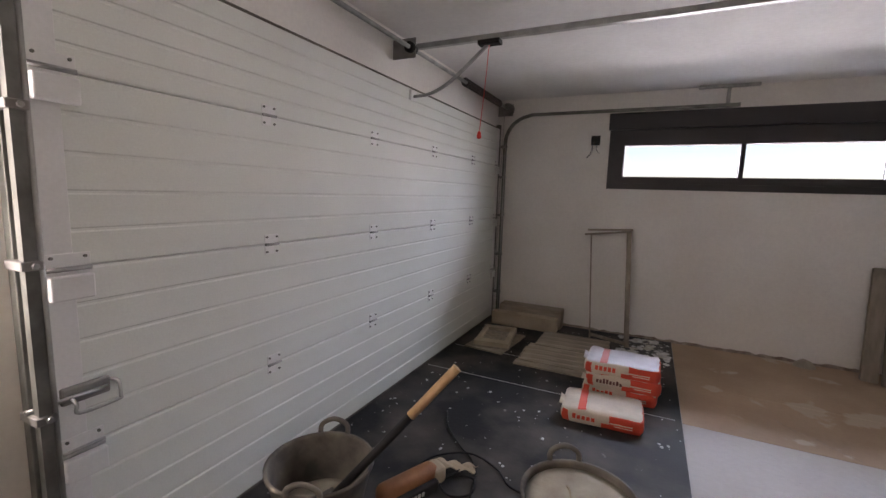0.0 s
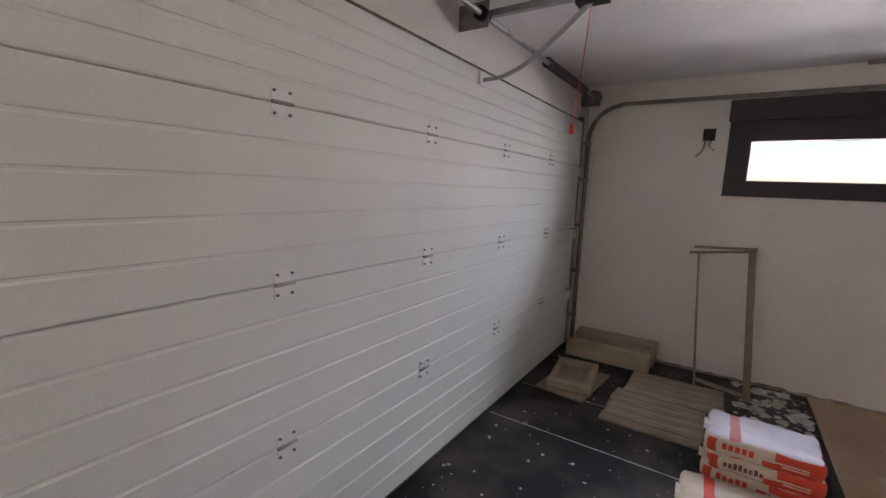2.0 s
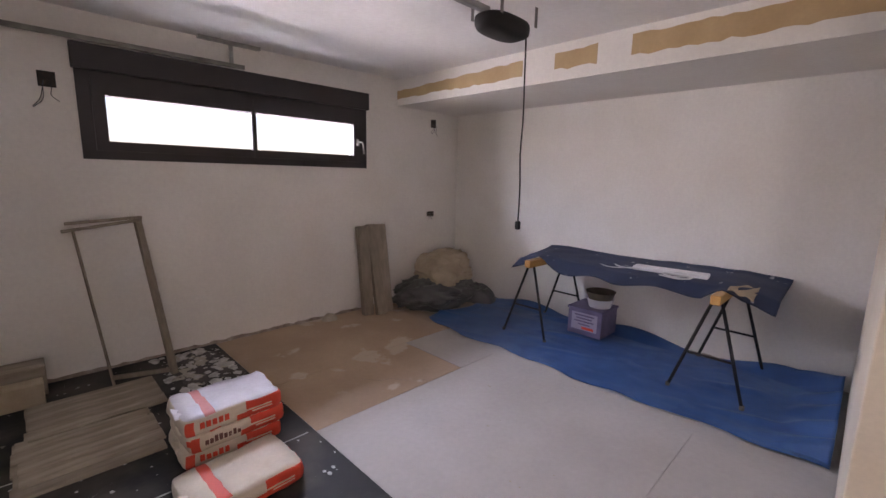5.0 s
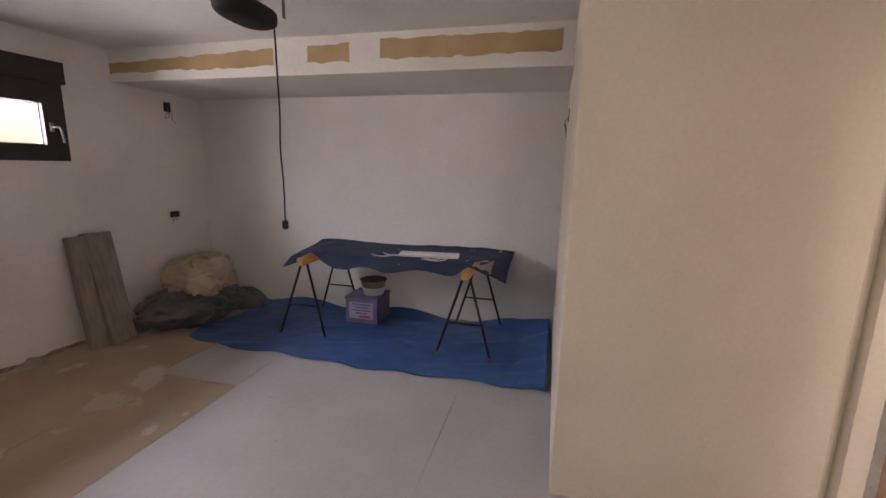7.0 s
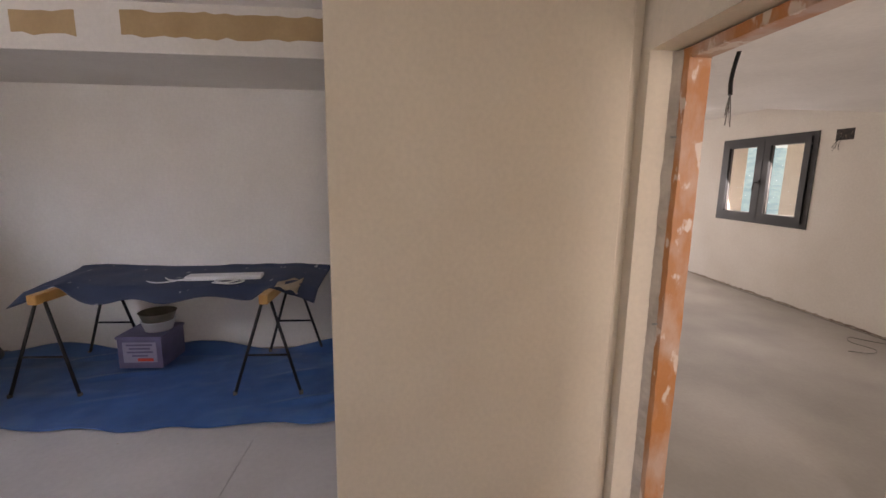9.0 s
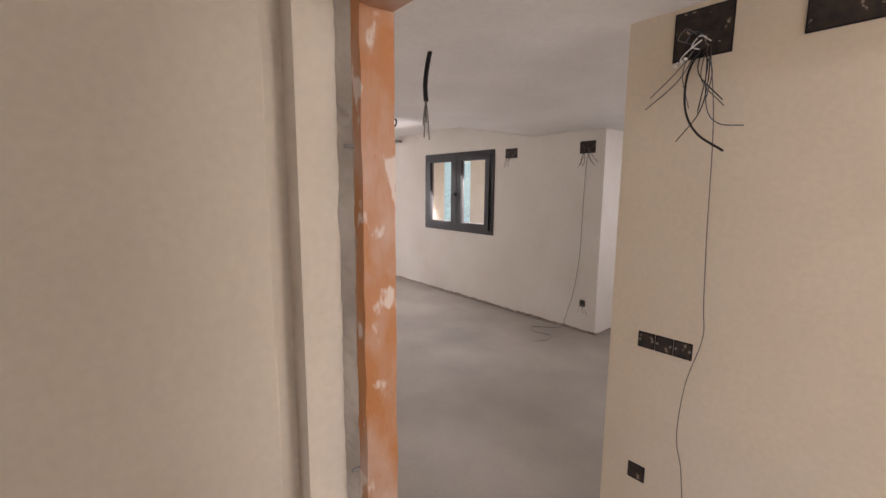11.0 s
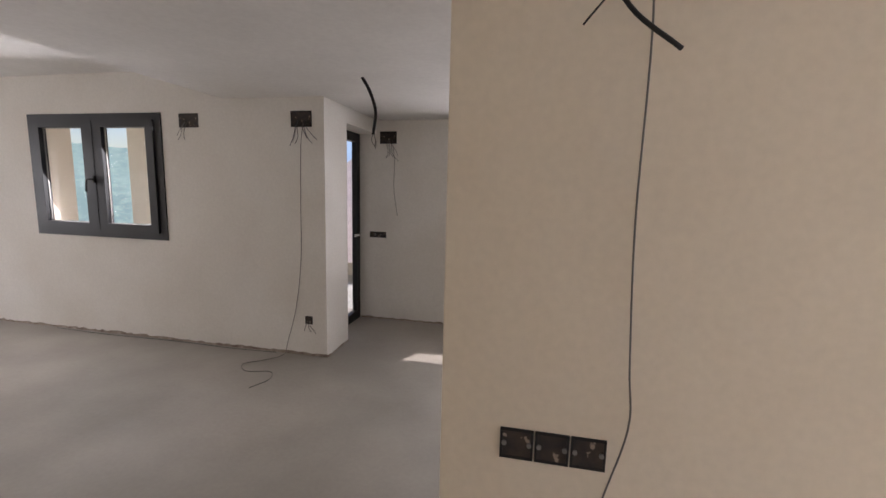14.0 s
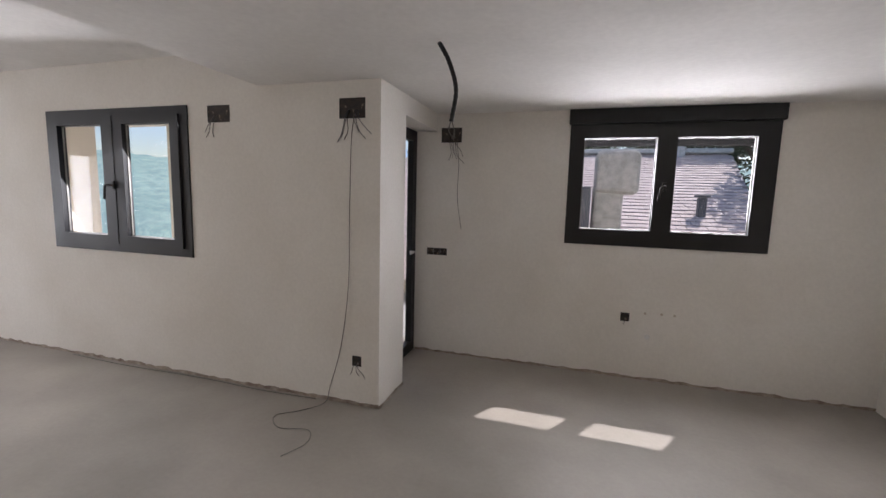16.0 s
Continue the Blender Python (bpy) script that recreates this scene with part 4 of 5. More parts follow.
# ---- things in the garage ----
def pillow(lx, ly, lz, seed, nx=14, ny=10, puff=0.22):
    """A filled sack: a flat cushion with rounded sides and small dents, resting on z = 0."""
    bm = bmesh.new()
    bmesh.ops.create_cube(bm, size=1)
    bmesh.ops.subdivide_edges(bm, edges=bm.edges[:], cuts=9, use_grid_fill=True)
    for v in bm.verts:
        x, y, z = (c * 2 for c in v.co)
        e = max(abs(x), abs(y))
        r = 1 - 0.05 * (abs(x) ** 8) * (abs(y) ** 8)
        side = 1 - 0.045 * abs(z) ** 3
        h = 1 - puff * max(0, e - 0.7) ** 1.3
        p = Vector((x * lx / 2 * r * side, y * ly / 2 * r * side, z * lz / 2 * h))
        n = noise.noise(p * 9 + Vector((seed, 0, 0))) * 0.009 + noise.noise(p * 24 + Vector((0, seed, 0))) * 0.006 + (1 - abs(noise.noise(p * 14 + Vector((seed, 3, 0)))) * 3) * 0.004
        p += Vector((n * 0.6, n * 0.6, n if z > 0 else abs(n) * 0.3))
        v.co = p + Vector((0, 0, lz / 2))
    low = min(v.co.z for v in bm.verts)
    for v in bm.verts:
        v.co.z -= low
    for f in bm.faces:
        f.smooth = True
    return bm


def sack(x, y, z, turn, seed, white, label):
    """A paper cement sack with red end and printed bars."""
    s = thing("cement_sack", label, "cement sack", pose(x, y, z, 0, 0, turn), group="stacked cement sacks")
    lx, ly, lz = 0.52, 0.35, 0.097
    bm = pillow(lx, ly, lz, seed)
    me_skin = PAPER
    body = part("bag", bm, me_skin, s)
    me = body.data
    me.materials.append(RED)
    me.materials.append(WHITESACK)
    me.materials.append(PINK)
    me.materials.append(INK)
    for p in me.polygons:
        c, n = p.center, p.normal
        if n.z > 0.6:
            p.material_index = 2 if white else 0
            if -0.17 < c.x < -0.11:
                p.material_index = 3 if white else 1
        elif n.y < -0.4 or n.y > 0.4:
            if c.x > 0.03 + 0.5 * (c.z - 0.05) or c.x < -0.21 - 0.4 * (c.z - 0.05):
                p.material_index = 1
        elif n.x > 0.4:
            p.material_index = 1
    # printed marks on the long side: bars in the print's place and size
    rnd = random.Random(seed)
    ys = -ly / 2 * 0.992
    count, pitch_x, ink = ((5, 0.030, RED), (8, 0.023, INK))[seed == 2]
    for k in range(count):
        tall = 0.034 if rnd.random() < 0.7 else 0.026
        part("print_mark", cuboid((-0.18 + pitch_x * k, ys - 0.004, 0.034), (-0.18 + pitch_x * k + pitch_x * 0.72, ys + 0.004, 0.034 + tall), 0.001, 1), ink, s)
    part("valve_flap", sheet(lambda u, v: (-lx / 2 - 0.015 + 0.05 * u, -ly * 0.3 + 0.09 * v, lz * 0.9 + 0.02 * (1 - u) * (0.4 + v) + 0.006 * math.sin(9 * v + seed)), 6, 6, 0.002), WHITESACK if white else PAPER, s, "torn paper valve flap")
    part("print_mark", cuboid((0.05, ys - 0.005, 0.046), (0.19, ys + 0.004, 0.053)), PAPER, s)
    part("print_mark", cuboid((0.08, ys - 0.005, 0.032), (0.19, ys + 0.004, 0.037)), PAPER, s)
    for q in (-1, 1):
        part("end_fold", cuboid((q * lx / 2 * 0.94 - 0.012, -ly * 0.36, 0.02), (q * lx / 2 * 0.94 + 0.012, ly * 0.36, 0.075), 0.011), RED if q > 0 else (WHITESACK if white else PAPER), s)
    return s


SACKL = "cream and red paper cement sack, full, in a low stack"
sack(1.56, 3.76, 0.004, -1, 1, False, SACKL)
sack(1.575, 3.75, 0.096, 2, 2, False, SACKL)
sack(1.565, 3.755, 0.188, 0, 4, True, "plastic-wrapped white and red cement sack on top of the stack")
sack(1.475, 3.31, 0.004, 3, 5, False, "cream and red paper cement sack lying in front of the stack")

# planks laid flat in an uneven sheaf
rnd = random.Random(21)
for i in range(9):
    y = 3.94 + i * 0.112
    x0, x1 = (0.68, 1.30) if i < 5 else (0.74, 1.40)
    p = solid("plank", cuboid((-(x1 - x0) / 2, -0.0555, 0), ((x1 - x0) / 2, 0.0555, 0.018), 0.003, 1), GREYWOOD, "weathered grey timber plank laid on the floor", "plank", group="sheaf of grey planks")
    p.matrix_world = pose((x0 + x1) / 2 + rnd.uniform(-0.012, 0.012), y, 0.004, 0, 0, rnd.uniform(-0.3, 0.3))
for i in range(7):
    y = 4.02 + i * 0.118
    x0, x1 = (0.69, 1.29) if i < 4 else (0.75, 1.40)
    p = solid("plank", cuboid((-(x1 - x0) / 2, -0.0575, 0), ((x1 - x0) / 2, 0.0575, 0.014), 0.003, 1), GREYWOOD, "weathered grey timber plank on the sheaf", "plank", group="sheaf of grey planks")
    p.matrix_world = pose((x0 + x1) / 2 + rnd.uniform(-0.015, 0.015), y, 0.0225, 0, 0, rnd.uniform(-0.5, 0.5))
for i in range(4):
    p = solid("plank", cuboid((-0.33, -0.0565, 0), (0.33, 0.0565, 0.014), 0.003, 1), GREYWOOD, "weathered grey timber plank on the sheaf", "plank", group="sheaf of grey planks")
    p.matrix_world = pose(1.075, 4.44 + i * 0.115, 0.037, 0, 0, rnd.uniform(-0.5, 0.5))

# shallow wooden tray on a loose board
tray_m = pose(0.345, 4.39, 0.022, 0, 0, 8)
solid("loose_board", cuboid((-0.20, -0.33, 0), (0.19, 0.30, 0.016), 0.002, 1), GREYWOOD, "thin grey board lying under the tray", "board").matrix_world = pose(0.36, 4.38, 0.004, 0, 0, -6)
tray = thing("wooden_tray", "shallow pale wooden tray with wide rims", "tray", tray_m)
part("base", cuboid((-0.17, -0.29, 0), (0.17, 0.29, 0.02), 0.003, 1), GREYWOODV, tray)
for lo, hi in (((-0.17, -0.29, 0.02), (0.17, -0.20, 0.065)), ((-0.17, 0.21, 0.02), (0.17, 0.29, 0.055)), ((-0.17, -0.20, 0.02), (-0.125, 0.21, 0.055)), ((0.115, -0.20, 0.02), (0.17, 0.21, 0.06))):
    part("rim", cuboid(lo, hi, 0.004, 1), CANVAS, tray, "pale plaster-coated rim")

# long boxes along the wall
for x0, x1, y0, y1, h in ((0.10, 0.84, 4.93, 5.05, 0.155), (0.14, 0.86, 5.09, 5.27, 0.215)):
    solid("boxed_beam", cuboid((x0, y0, 0.004), (x1, y1, h), 0.008), CANVAS if y0 < 5 else GREYWOOD, "long pale board stood on edge by the wall", "board")

# bare timber frame leaning on the wall
fr = thing("timber_frame", "bare dusty timber frame leaning against the white wall", "wooden frame", (0, 0, 0))


def batten(a, b, w, d):
    a, b = Vector(a), Vector(b)
    l = (b - a).length
    bm = cuboid((-w / 2, -d / 2, 0), (w / 2, d / 2, l), 0.003, 1)
    bm.transform(Matrix.Translation(a) @ (b - a).to_track_quat("Z", "Y").to_matrix().to_4x4())
    return bm


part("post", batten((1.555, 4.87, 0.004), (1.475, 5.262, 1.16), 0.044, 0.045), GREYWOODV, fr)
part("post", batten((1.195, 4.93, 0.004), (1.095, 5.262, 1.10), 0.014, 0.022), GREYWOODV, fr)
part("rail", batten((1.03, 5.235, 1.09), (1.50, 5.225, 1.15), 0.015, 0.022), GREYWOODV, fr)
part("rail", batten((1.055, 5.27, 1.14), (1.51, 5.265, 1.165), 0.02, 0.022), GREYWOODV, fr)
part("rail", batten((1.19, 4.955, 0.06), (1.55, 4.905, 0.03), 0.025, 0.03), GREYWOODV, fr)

# upright boards in the corner
rnd = random.Random(4)
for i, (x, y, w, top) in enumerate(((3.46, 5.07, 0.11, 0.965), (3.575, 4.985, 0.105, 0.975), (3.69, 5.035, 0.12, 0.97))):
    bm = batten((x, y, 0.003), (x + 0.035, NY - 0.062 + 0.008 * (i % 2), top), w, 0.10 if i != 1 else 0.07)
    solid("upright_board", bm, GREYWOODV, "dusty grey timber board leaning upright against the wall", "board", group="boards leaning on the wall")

# rubber tubs
def tub(x, y, z, r, h, filled, label):
    t = thing("rubber_tub", label, "builder's tub", (x, y, z))
    prof = [(r * 0.72, 0.0), (r * 0.80, h * 0.3), (r * 0.90, h * 0.7), (r, h), (r * 1.035, h + 0.004), (r * 1.035, h + 0.016), (r * 0.975, h + 0.016), (r * 0.965, h), (r * 0.865, h * 0.7), (r * 0.77, h * 0.3), (r * 0.70, 0.015)]
    part("bowl", lathe(prof, 40), RUBBER, t)
    lvl = h * (0.95 if filled else 0.35)
    rr = r * (0.955 if filled else 0.785)
    bm = lathe([(rr * 0.98, lvl - 0.02), (rr, lvl), (rr * 0.75, lvl + 0.012), (rr * 0.4, lvl + 0.005), (0.01, lvl + 0.012)], 40)
    for v in bm.verts:
        v.co.z += noise.noise(v.co * 12) * 0.018 * (1 if v.co.z > lvl + 0.001 else 0)
    part("mortar_fill", bm, MORTAR, t, "dried mortar")
    for a in (115, -65):
        c, s = math.cos(radians(a)), math.sin(radians(a))
        pts = [(r * 0.99 * c - 0.065 * s, r * 0.99 * s + 0.065 * c, h - 0.01), (r * 1.04 * c - 0.06 * s, r * 1.04 * s + 0.06 * c, h + 0.05), (r * 1.06 * c, r * 1.06 * s, h + 0.078),
               (r * 1.04 * c + 0.06 * s, r * 1.04 * s - 0.06 * c, h + 0.05), (r * 0.99 * c + 0.065 * s, r * 0.99 * s - 0.065 * c, h - 0.01)]
        part("handle", tube(bend(pts, 6), 0.012, 8), RUBBER, t)
    return t


tub(0.455, 1.66, 0.004, 0.225, 0.30, False, "dirty black rubber builder's tub, nearly empty")
tub(1.50, 1.98, 0.004, 0.225, 0.30, True, "black rubber builder's tub full of dried mortar")
solid("mortar_wire", tube(bend([(1.44, 2.06, 0.285), (1.46, 2.0, 0.31), (1.48, 1.94, 0.30), (1.54, 1.88, 0.29)], 5), 0.004, 6), CANVAS, "bent wire stuck in the dried mortar", "wire")

hoe = thing("mixing_hoe", "long-handled mixing hoe standing in the rubber tub", "tool", (0, 0, 0))
h0, h1 = Vector((0.50, 1.62, 0.14)), Vector((0.985, 1.90, 0.77))
hm = h0.lerp(h1, 0.66)
part("shaft", tube([h0, hm], 0.0185, 12), BLACK, hoe, "black grip-wrapped shaft")
part("handle_end", tube([hm, h0.lerp(h1, 0.8), h1 - (h1 - h0) * 0.01, h1], 0.0205, 14), RAWWOOD, hoe, "bare pale wooden end")
part("blade", batten((0.44, 1.585, 0.13), (0.535, 1.64, 0.20), 0.09, 0.02), DULLSTEEL, hoe)

# worn tool with a coiled lead
tool = thing("power_tool", "worn brown and black power tool lying on the floor", "power tool", pose(0.70, 2.03, 0.004, 0, 0, 66))
bm = cuboid((-0.19, -0.05, 0.0), (0.16, 0.05, 0.115), 0.042, 4)
for f in bm.faces:
    f.smooth = True
part("body", bm, BROWN, tool)
bm = cuboid((0.10, -0.055, 0.002), (0.20, 0.05, 0.10), 0.03, 4)
part("nose", bm, CANVAS, tool, "dusty grey nose")
part("grip", cuboid((-0.18, -0.085, 0.004), (0.12, -0.048, 0.07), 0.015, 3), BLACK, tool)
for i in range(4):
    part("print_mark", cuboid((-0.06 + 0.022 * i, -0.088, 0.03), (-0.045 + 0.022 * i, -0.085, 0.05)), CHALK, tool)
wallwire("extension_lead", "black extension lead snaking over the floor", [(0.52, 2.84, 0.011), (0.60, 2.68, 0.011), (0.75, 2.52, 0.011), (0.87, 2.42, 0.012), (0.94, 2.30, 0.013), (0.96, 2.2, 0.011), (1.0, 2.05, 0.011)], 0.006, BLACK)
wallwire("extension_lead", "black extension lead snaking over the floor", [(0.62, 2.2, 0.011), (0.68, 2.36, 0.011), (0.85, 2.45, 0.024), (1.02, 2.41, 0.011), (1.12, 2.31, 0.011), (1.22, 2.28, 0.011)], 0.006, BLACK)
wallwire("extension_lead", "black extension lead snaking over the floor", [(0.76, 2.12, 0.011), (0.84, 2.24, 0.011), (0.95, 2.25, 0.026), (0.97, 2.16, 0.011), (0.88, 2.10, 0.011), (0.80, 2.16, 0.022), (0.86, 2.3, 0.022)], 0.006, BLACK)
solid("rag", sheet(lambda u, v: (0.70 + 0.22 * u + 0.02 * math.sin(7 * v), 2.24 + 0.07 * v + 0.05 * u, 0.02 + 0.022 * abs(math.sin(9 * u + 4 * v))), 18, 8), CANVAS, "crumpled pale rag by the tool", "rag")

# ---- the rear of the garage ----
def tarp_top(u, v):
    x = 3.78 + (EX - 0.03 - 3.78) * u
    y = 1.28 + (4.55 - 1.28) * v
    if v > 0.86:
        x += (v - 0.86) * 0.9 * (1 - u)
    edge = 0.02 * math.sin(v * 11) + 0.02 * math.sin(v * 37 + 1) + 0.02 * noise.noise(Vector((v * 14, 0, 3)))
    x += edge * (1 - u) ** 2
    y += 0.05 * math.sin(u * 9) * (1 if v > 0.95 else 0)
    n = noise.noise(Vector((x * 2.3, y * 2.3, 1.0)))
    m2 = noise.noise(Vector((x * 7, y * 5, 4.0)))
    z = 0.010 + 0.020 * max(0, n + 0.1) + 0.012 * max(0, m2)
    z += 0.035 * max(0, math.sin((x + 0.3 * y) * 14)) ** 6 * max(0, noise.noise(Vector((x, y, 9)))) * 2
    if u > 0.9:
        z += (u - 0.9) * 0.9 * (0.5 + 0.5 * math.sin(v * 17))
    if v < 0.08:
        z += (0.08 - v) * 1.6 * (0.4 + 0.6 * math.sin(u * 15) ** 2)
    if u < 0.05:
        z = min(z, 0.018)
    return (x, y, z)


solid("blue_tarpaulin", sheet(tarp_top, 90, 150, 0.003), TARP, "wrinkled blue tarpaulin spread on the floor", "tarpaulin")


def trestle(x0, x1, y, label):
    """A sawhorse with a pine bar along x and splayed black legs."""
    t = thing("trestle", label, "trestle", (0, 0, 0), group="trestles")
    part("top_bar", cuboid((x0, y - 0.032, 0.69), (x1, y + 0.032, 0.76), 0.005, 1), OCHRE, t, "varnished pine bar")
    for x, dx in ((x0 + 0.07, -0.07), (x1 - 0.07, 0.0)):
        bar_pts = []
        for q in (-1, 1):
            foot = (x + dx, y + q * 0.235, 0.018)
            topp = (x, y + q * 0.03, 0.697)
            leg = part("leg", tube([foot, topp], 0.0115, 8), BLACK, t)
            part("foot", tube([(foot[0], foot[1], 0.006), (foot[0], foot[1], 0.04)], 0.016, 8), RUBBER, leg)
            bar_pts.append(Vector(foot).lerp(Vector(topp), 0.42))
        part("brace", tube(bar_pts, 0.009, 8), BLACK, t)
    return t


trestle(4.20, 5.03, 3.535, "black-legged trestle with a varnished pine bar under a dust sheet")
trestle(4.18, 5.03, 1.985, "black-legged trestle with a varnished pine bar under a dust sheet")


def drape(u, v):
    y = 1.66 + (3.78 - 1.66) * v
    back = 5.02
    front = 4.30 + 0.05 * math.sin(v * 9) + 0.04 * math.sin(v * 23)
    x = back + (front - back) * u
    span = min(1, max(0, (y - 1.985) / 1.55))
    sag = 0.022 * math.sin(math.pi * span) * (0.5 + 0.5 * u) if 1.985 < y < 3.535 else 0.0
    z = 0.775 - sag + 0.008 * noise.noise(Vector((x * 6, y * 5, 2)))
    if y < 1.94:
        z -= (1.94 - y) * 0.12 * (0.4 + u)
    if y > 3.58:
        z -= (y - 3.58) * 0.25 * (0.4 + u)
    if u > 0.8:
        bar = min(abs(y - 1.985), abs(y - 3.535))
        z -= (u - 0.8) * 0.5 * min(1, bar / 0.12) * (0.6 + 0.5 * noise.noise(Vector((y * 3, 0, 7))))
    z += 0.03 * (1 - u)
    z += 0.10 * max(0, 0.08 - u) * (1 + math.sin(v * 7))
    return (x, y, z)


solid("dust_sheet", sheet(drape, 40, 110, 0.004), NAVY, "paint-spattered navy dust sheet draped over two trestles", "dust sheet")
tubew = thing("lamp_casing", "long white plastic lamp casing on the dust sheet", "lamp", pose(4.62, 2.42, 0.775, 0, 0, 6))
part("casing", cuboid((-0.06, -0.28, 0), (0.06, 0.28, 0.035), 0.008), WHITEPL, tubew)
part("base", cuboid((-0.045, -0.22, -0.012), (0.045, 0.26, 0.0)), GREYWOOD, tubew)
wallwire("white_cable", "white cable looped on the dust sheet", [(4.58, 2.65, 0.793), (4.50, 2.85, 0.773), (4.62, 3.05, 0.763), (4.75, 3.12, 0.763), (4.70, 2.95, 0.768), (4.56, 2.80, 0.778), (4.5, 2.62, 0.793)], 0.006, WHITEWIRE)
wallwire("white_cable", "white cable looped on the dust sheet", [(4.46, 2.45, 0.783), (4.42, 2.30, 0.783), (4.48, 2.22, 0.793), (4.52, 2.34, 0.793), (4.44, 2.42, 0.803), (4.40, 2.33, 0.798), (4.47, 2.25, 0.803)], 0.006, WHITEWIRE)
solid("folded_cloth", sheet(lambda u, v: (4.36 + 0.22 * u, 1.80 + 0.16 * v, 0.770 - 0.05 * (1 - u) * (1 - v) + 0.02 * abs(math.sin(5 * u + 6 * v))), 12, 12), CANVAS, "crumpled beige cloth on the end of the dust sheet", "cloth")

crate = thing("plastic_crate", "purple-grey printed plastic crate under the trestles", "crate", pose(4.79, 3.13, 0.03, 0, 0, 0))
part("shell", wall_mesh("x", -0.17, 0.17, -0.17, 0.17, 0.0, 0.26), CRATE, crate)
part("rim", cuboid((-0.18, -0.18, 0.245), (0.18, 0.18, 0.27), 0.006), CRATE, crate)
part("label", cuboid((-0.174, -0.13, 0.05), (-0.170, 0.13, 0.22)), CRATEPRINT, crate, "printed lilac label")
for i, (z, w) in enumerate(((0.19, 0.2), (0.16, 0.16), (0.13, 0.2), (0.10, 0.12))):
    part("print_mark", cuboid((-0.177, -w / 2, z), (-0.174, w / 2, z + 0.014)), CRATE, crate)
part("print_mark", cuboid((-0.177, -0.1, 0.06), (-0.174, 0.02, 0.085)), RED, crate)
bowl = thing("paint_bucket", "white bucket holding a muddy brown bowl, on the crate", "bucket", (4.80, 3.07, 0.30))
part("bucket", lathe([(0.10, 0.0), (0.125, 0.08), (0.13, 0.085), (0.12, 0.085), (0.09, 0.01)], 28), WHITEPL, bowl)
part("bowl", lathe([(0.105, 0.06), (0.135, 0.15), (0.142, 0.155), (0.13, 0.155), (0.10, 0.075), (0.02, 0.07)], 28), OLIVE, bowl)


def heap(cx, cy, rx, ry, h, seed, freq=4.0, amp=0.35, z0=0.004, seg=64, rings=30):
    """A pile of crumpled cloth or sheeting."""
    bm = bmesh.new()
    grid = []
    for i in range(rings + 1):
        row = []
        for k in range(seg):
            a = 2 * math.pi * k / seg
            q = i / rings
            wob = 1 + 0.22 * noise.noise(Vector((math.cos(a) * 1.4, math.sin(a) * 1.4, seed)))
            x, y = cx + rx * q * wob * math.cos(a), cy + ry * q * wob * math.sin(a)
            base = h * max(0.0, 1 - q ** 3.2) ** 0.75
            p = Vector((x * freq, y * freq, seed * 3.1))
            fold = 1 - abs(noise.noise(p)) * 2.2
            fold2 = 1 - abs(noise.noise(p * 2.3 + Vector((5, 1, 0)))) * 2.2
            z = base * (1 - amp * 0.7 + amp * 0.7 * fold + amp * 0.35 * fold2) if q < 1 else 0
            x += 0.03 * noise.noise(p * 1.7) * (1 - q)
            row.append(bm.verts.new((min(x, EX - 0.01), min(y, NY - 0.01), z0 + max(0.0, z))))
        grid.append(row)
    for a, b in zip(grid, grid[1:]):
        for k in range(seg):
            f = (a[k], a[(k + 1) % seg], b[(k + 1) % seg], b[k])
            bm.faces.new(f).smooth = True
    bmesh.ops.remove_doubles(bm, verts=bm.verts[:], dist=0.0005)
    return bm


def bundle(cx, cy, cz, rx, ry, rz, seed, freq, amp):
    """A crumpled bundle with deep ridged folds, flat where it rests."""
    bm = bmesh.new()
    bmesh.ops.create_uvsphere(bm, u_segments=96, v_segments=60, radius=1)
    off = Vector((seed, seed * 1.7, 0))
    for v in bm.verts:
        d = v.co.normalized()
        p = d * freq + off
        warp = p + 0.5 * Vector((noise.noise(p), noise.noise(p + Vector((7, 0, 0))), noise.noise(p + Vector((0, 7, 0)))))
        fold = (1 - 2.4 * abs(noise.noise(warp))) + 0.45 * (1 - 2.4 * abs(noise.noise(warp * 2.2)))
        lump = noise.noise(d * 1.3 + off)
        k = 1 + amp * fold + 0.22 * lump
        x, y, z = cx + rx * k * d.x, cy + ry * k * d.y, cz + rz * k * d.z
        v.co = (min(x, EX - 0.012), min(y, NY - 0.012), max(z, 0.005))
    for f in bm.faces:
        f.smooth = True
    return bm


solid("plastic_sheeting", bundle(4.36, 4.93, 0.13, 0.50, 0.33, 0.20, 2.0, 2.4, 0.16), GREYBAG, "crumpled heap of dark grey plastic sheeting in the corner", "plastic sheeting")
solid("dust_cloth", bundle(4.50, 4.96, 0.36, 0.35, 0.28, 0.24, 5.0, 2.6, 0.15), CANVAS, "crumpled beige dust cloth heaped on plastic sheeting", "dust cloth")
solid("dark_bag", heap(4.85, 4.72, 0.22, 0.30, 0.20, 8.0), GREYBAG, "black plastic bag lying by the tarpaulin", "plastic bag")
solid("plaster_lump", heap(3.06, 5.20, 0.09, 0.06, 0.07, 3.0, 9.0, 0.5, 0.003, 20, 8), MORTAR, "small lump of plaster by the wall", "debris")

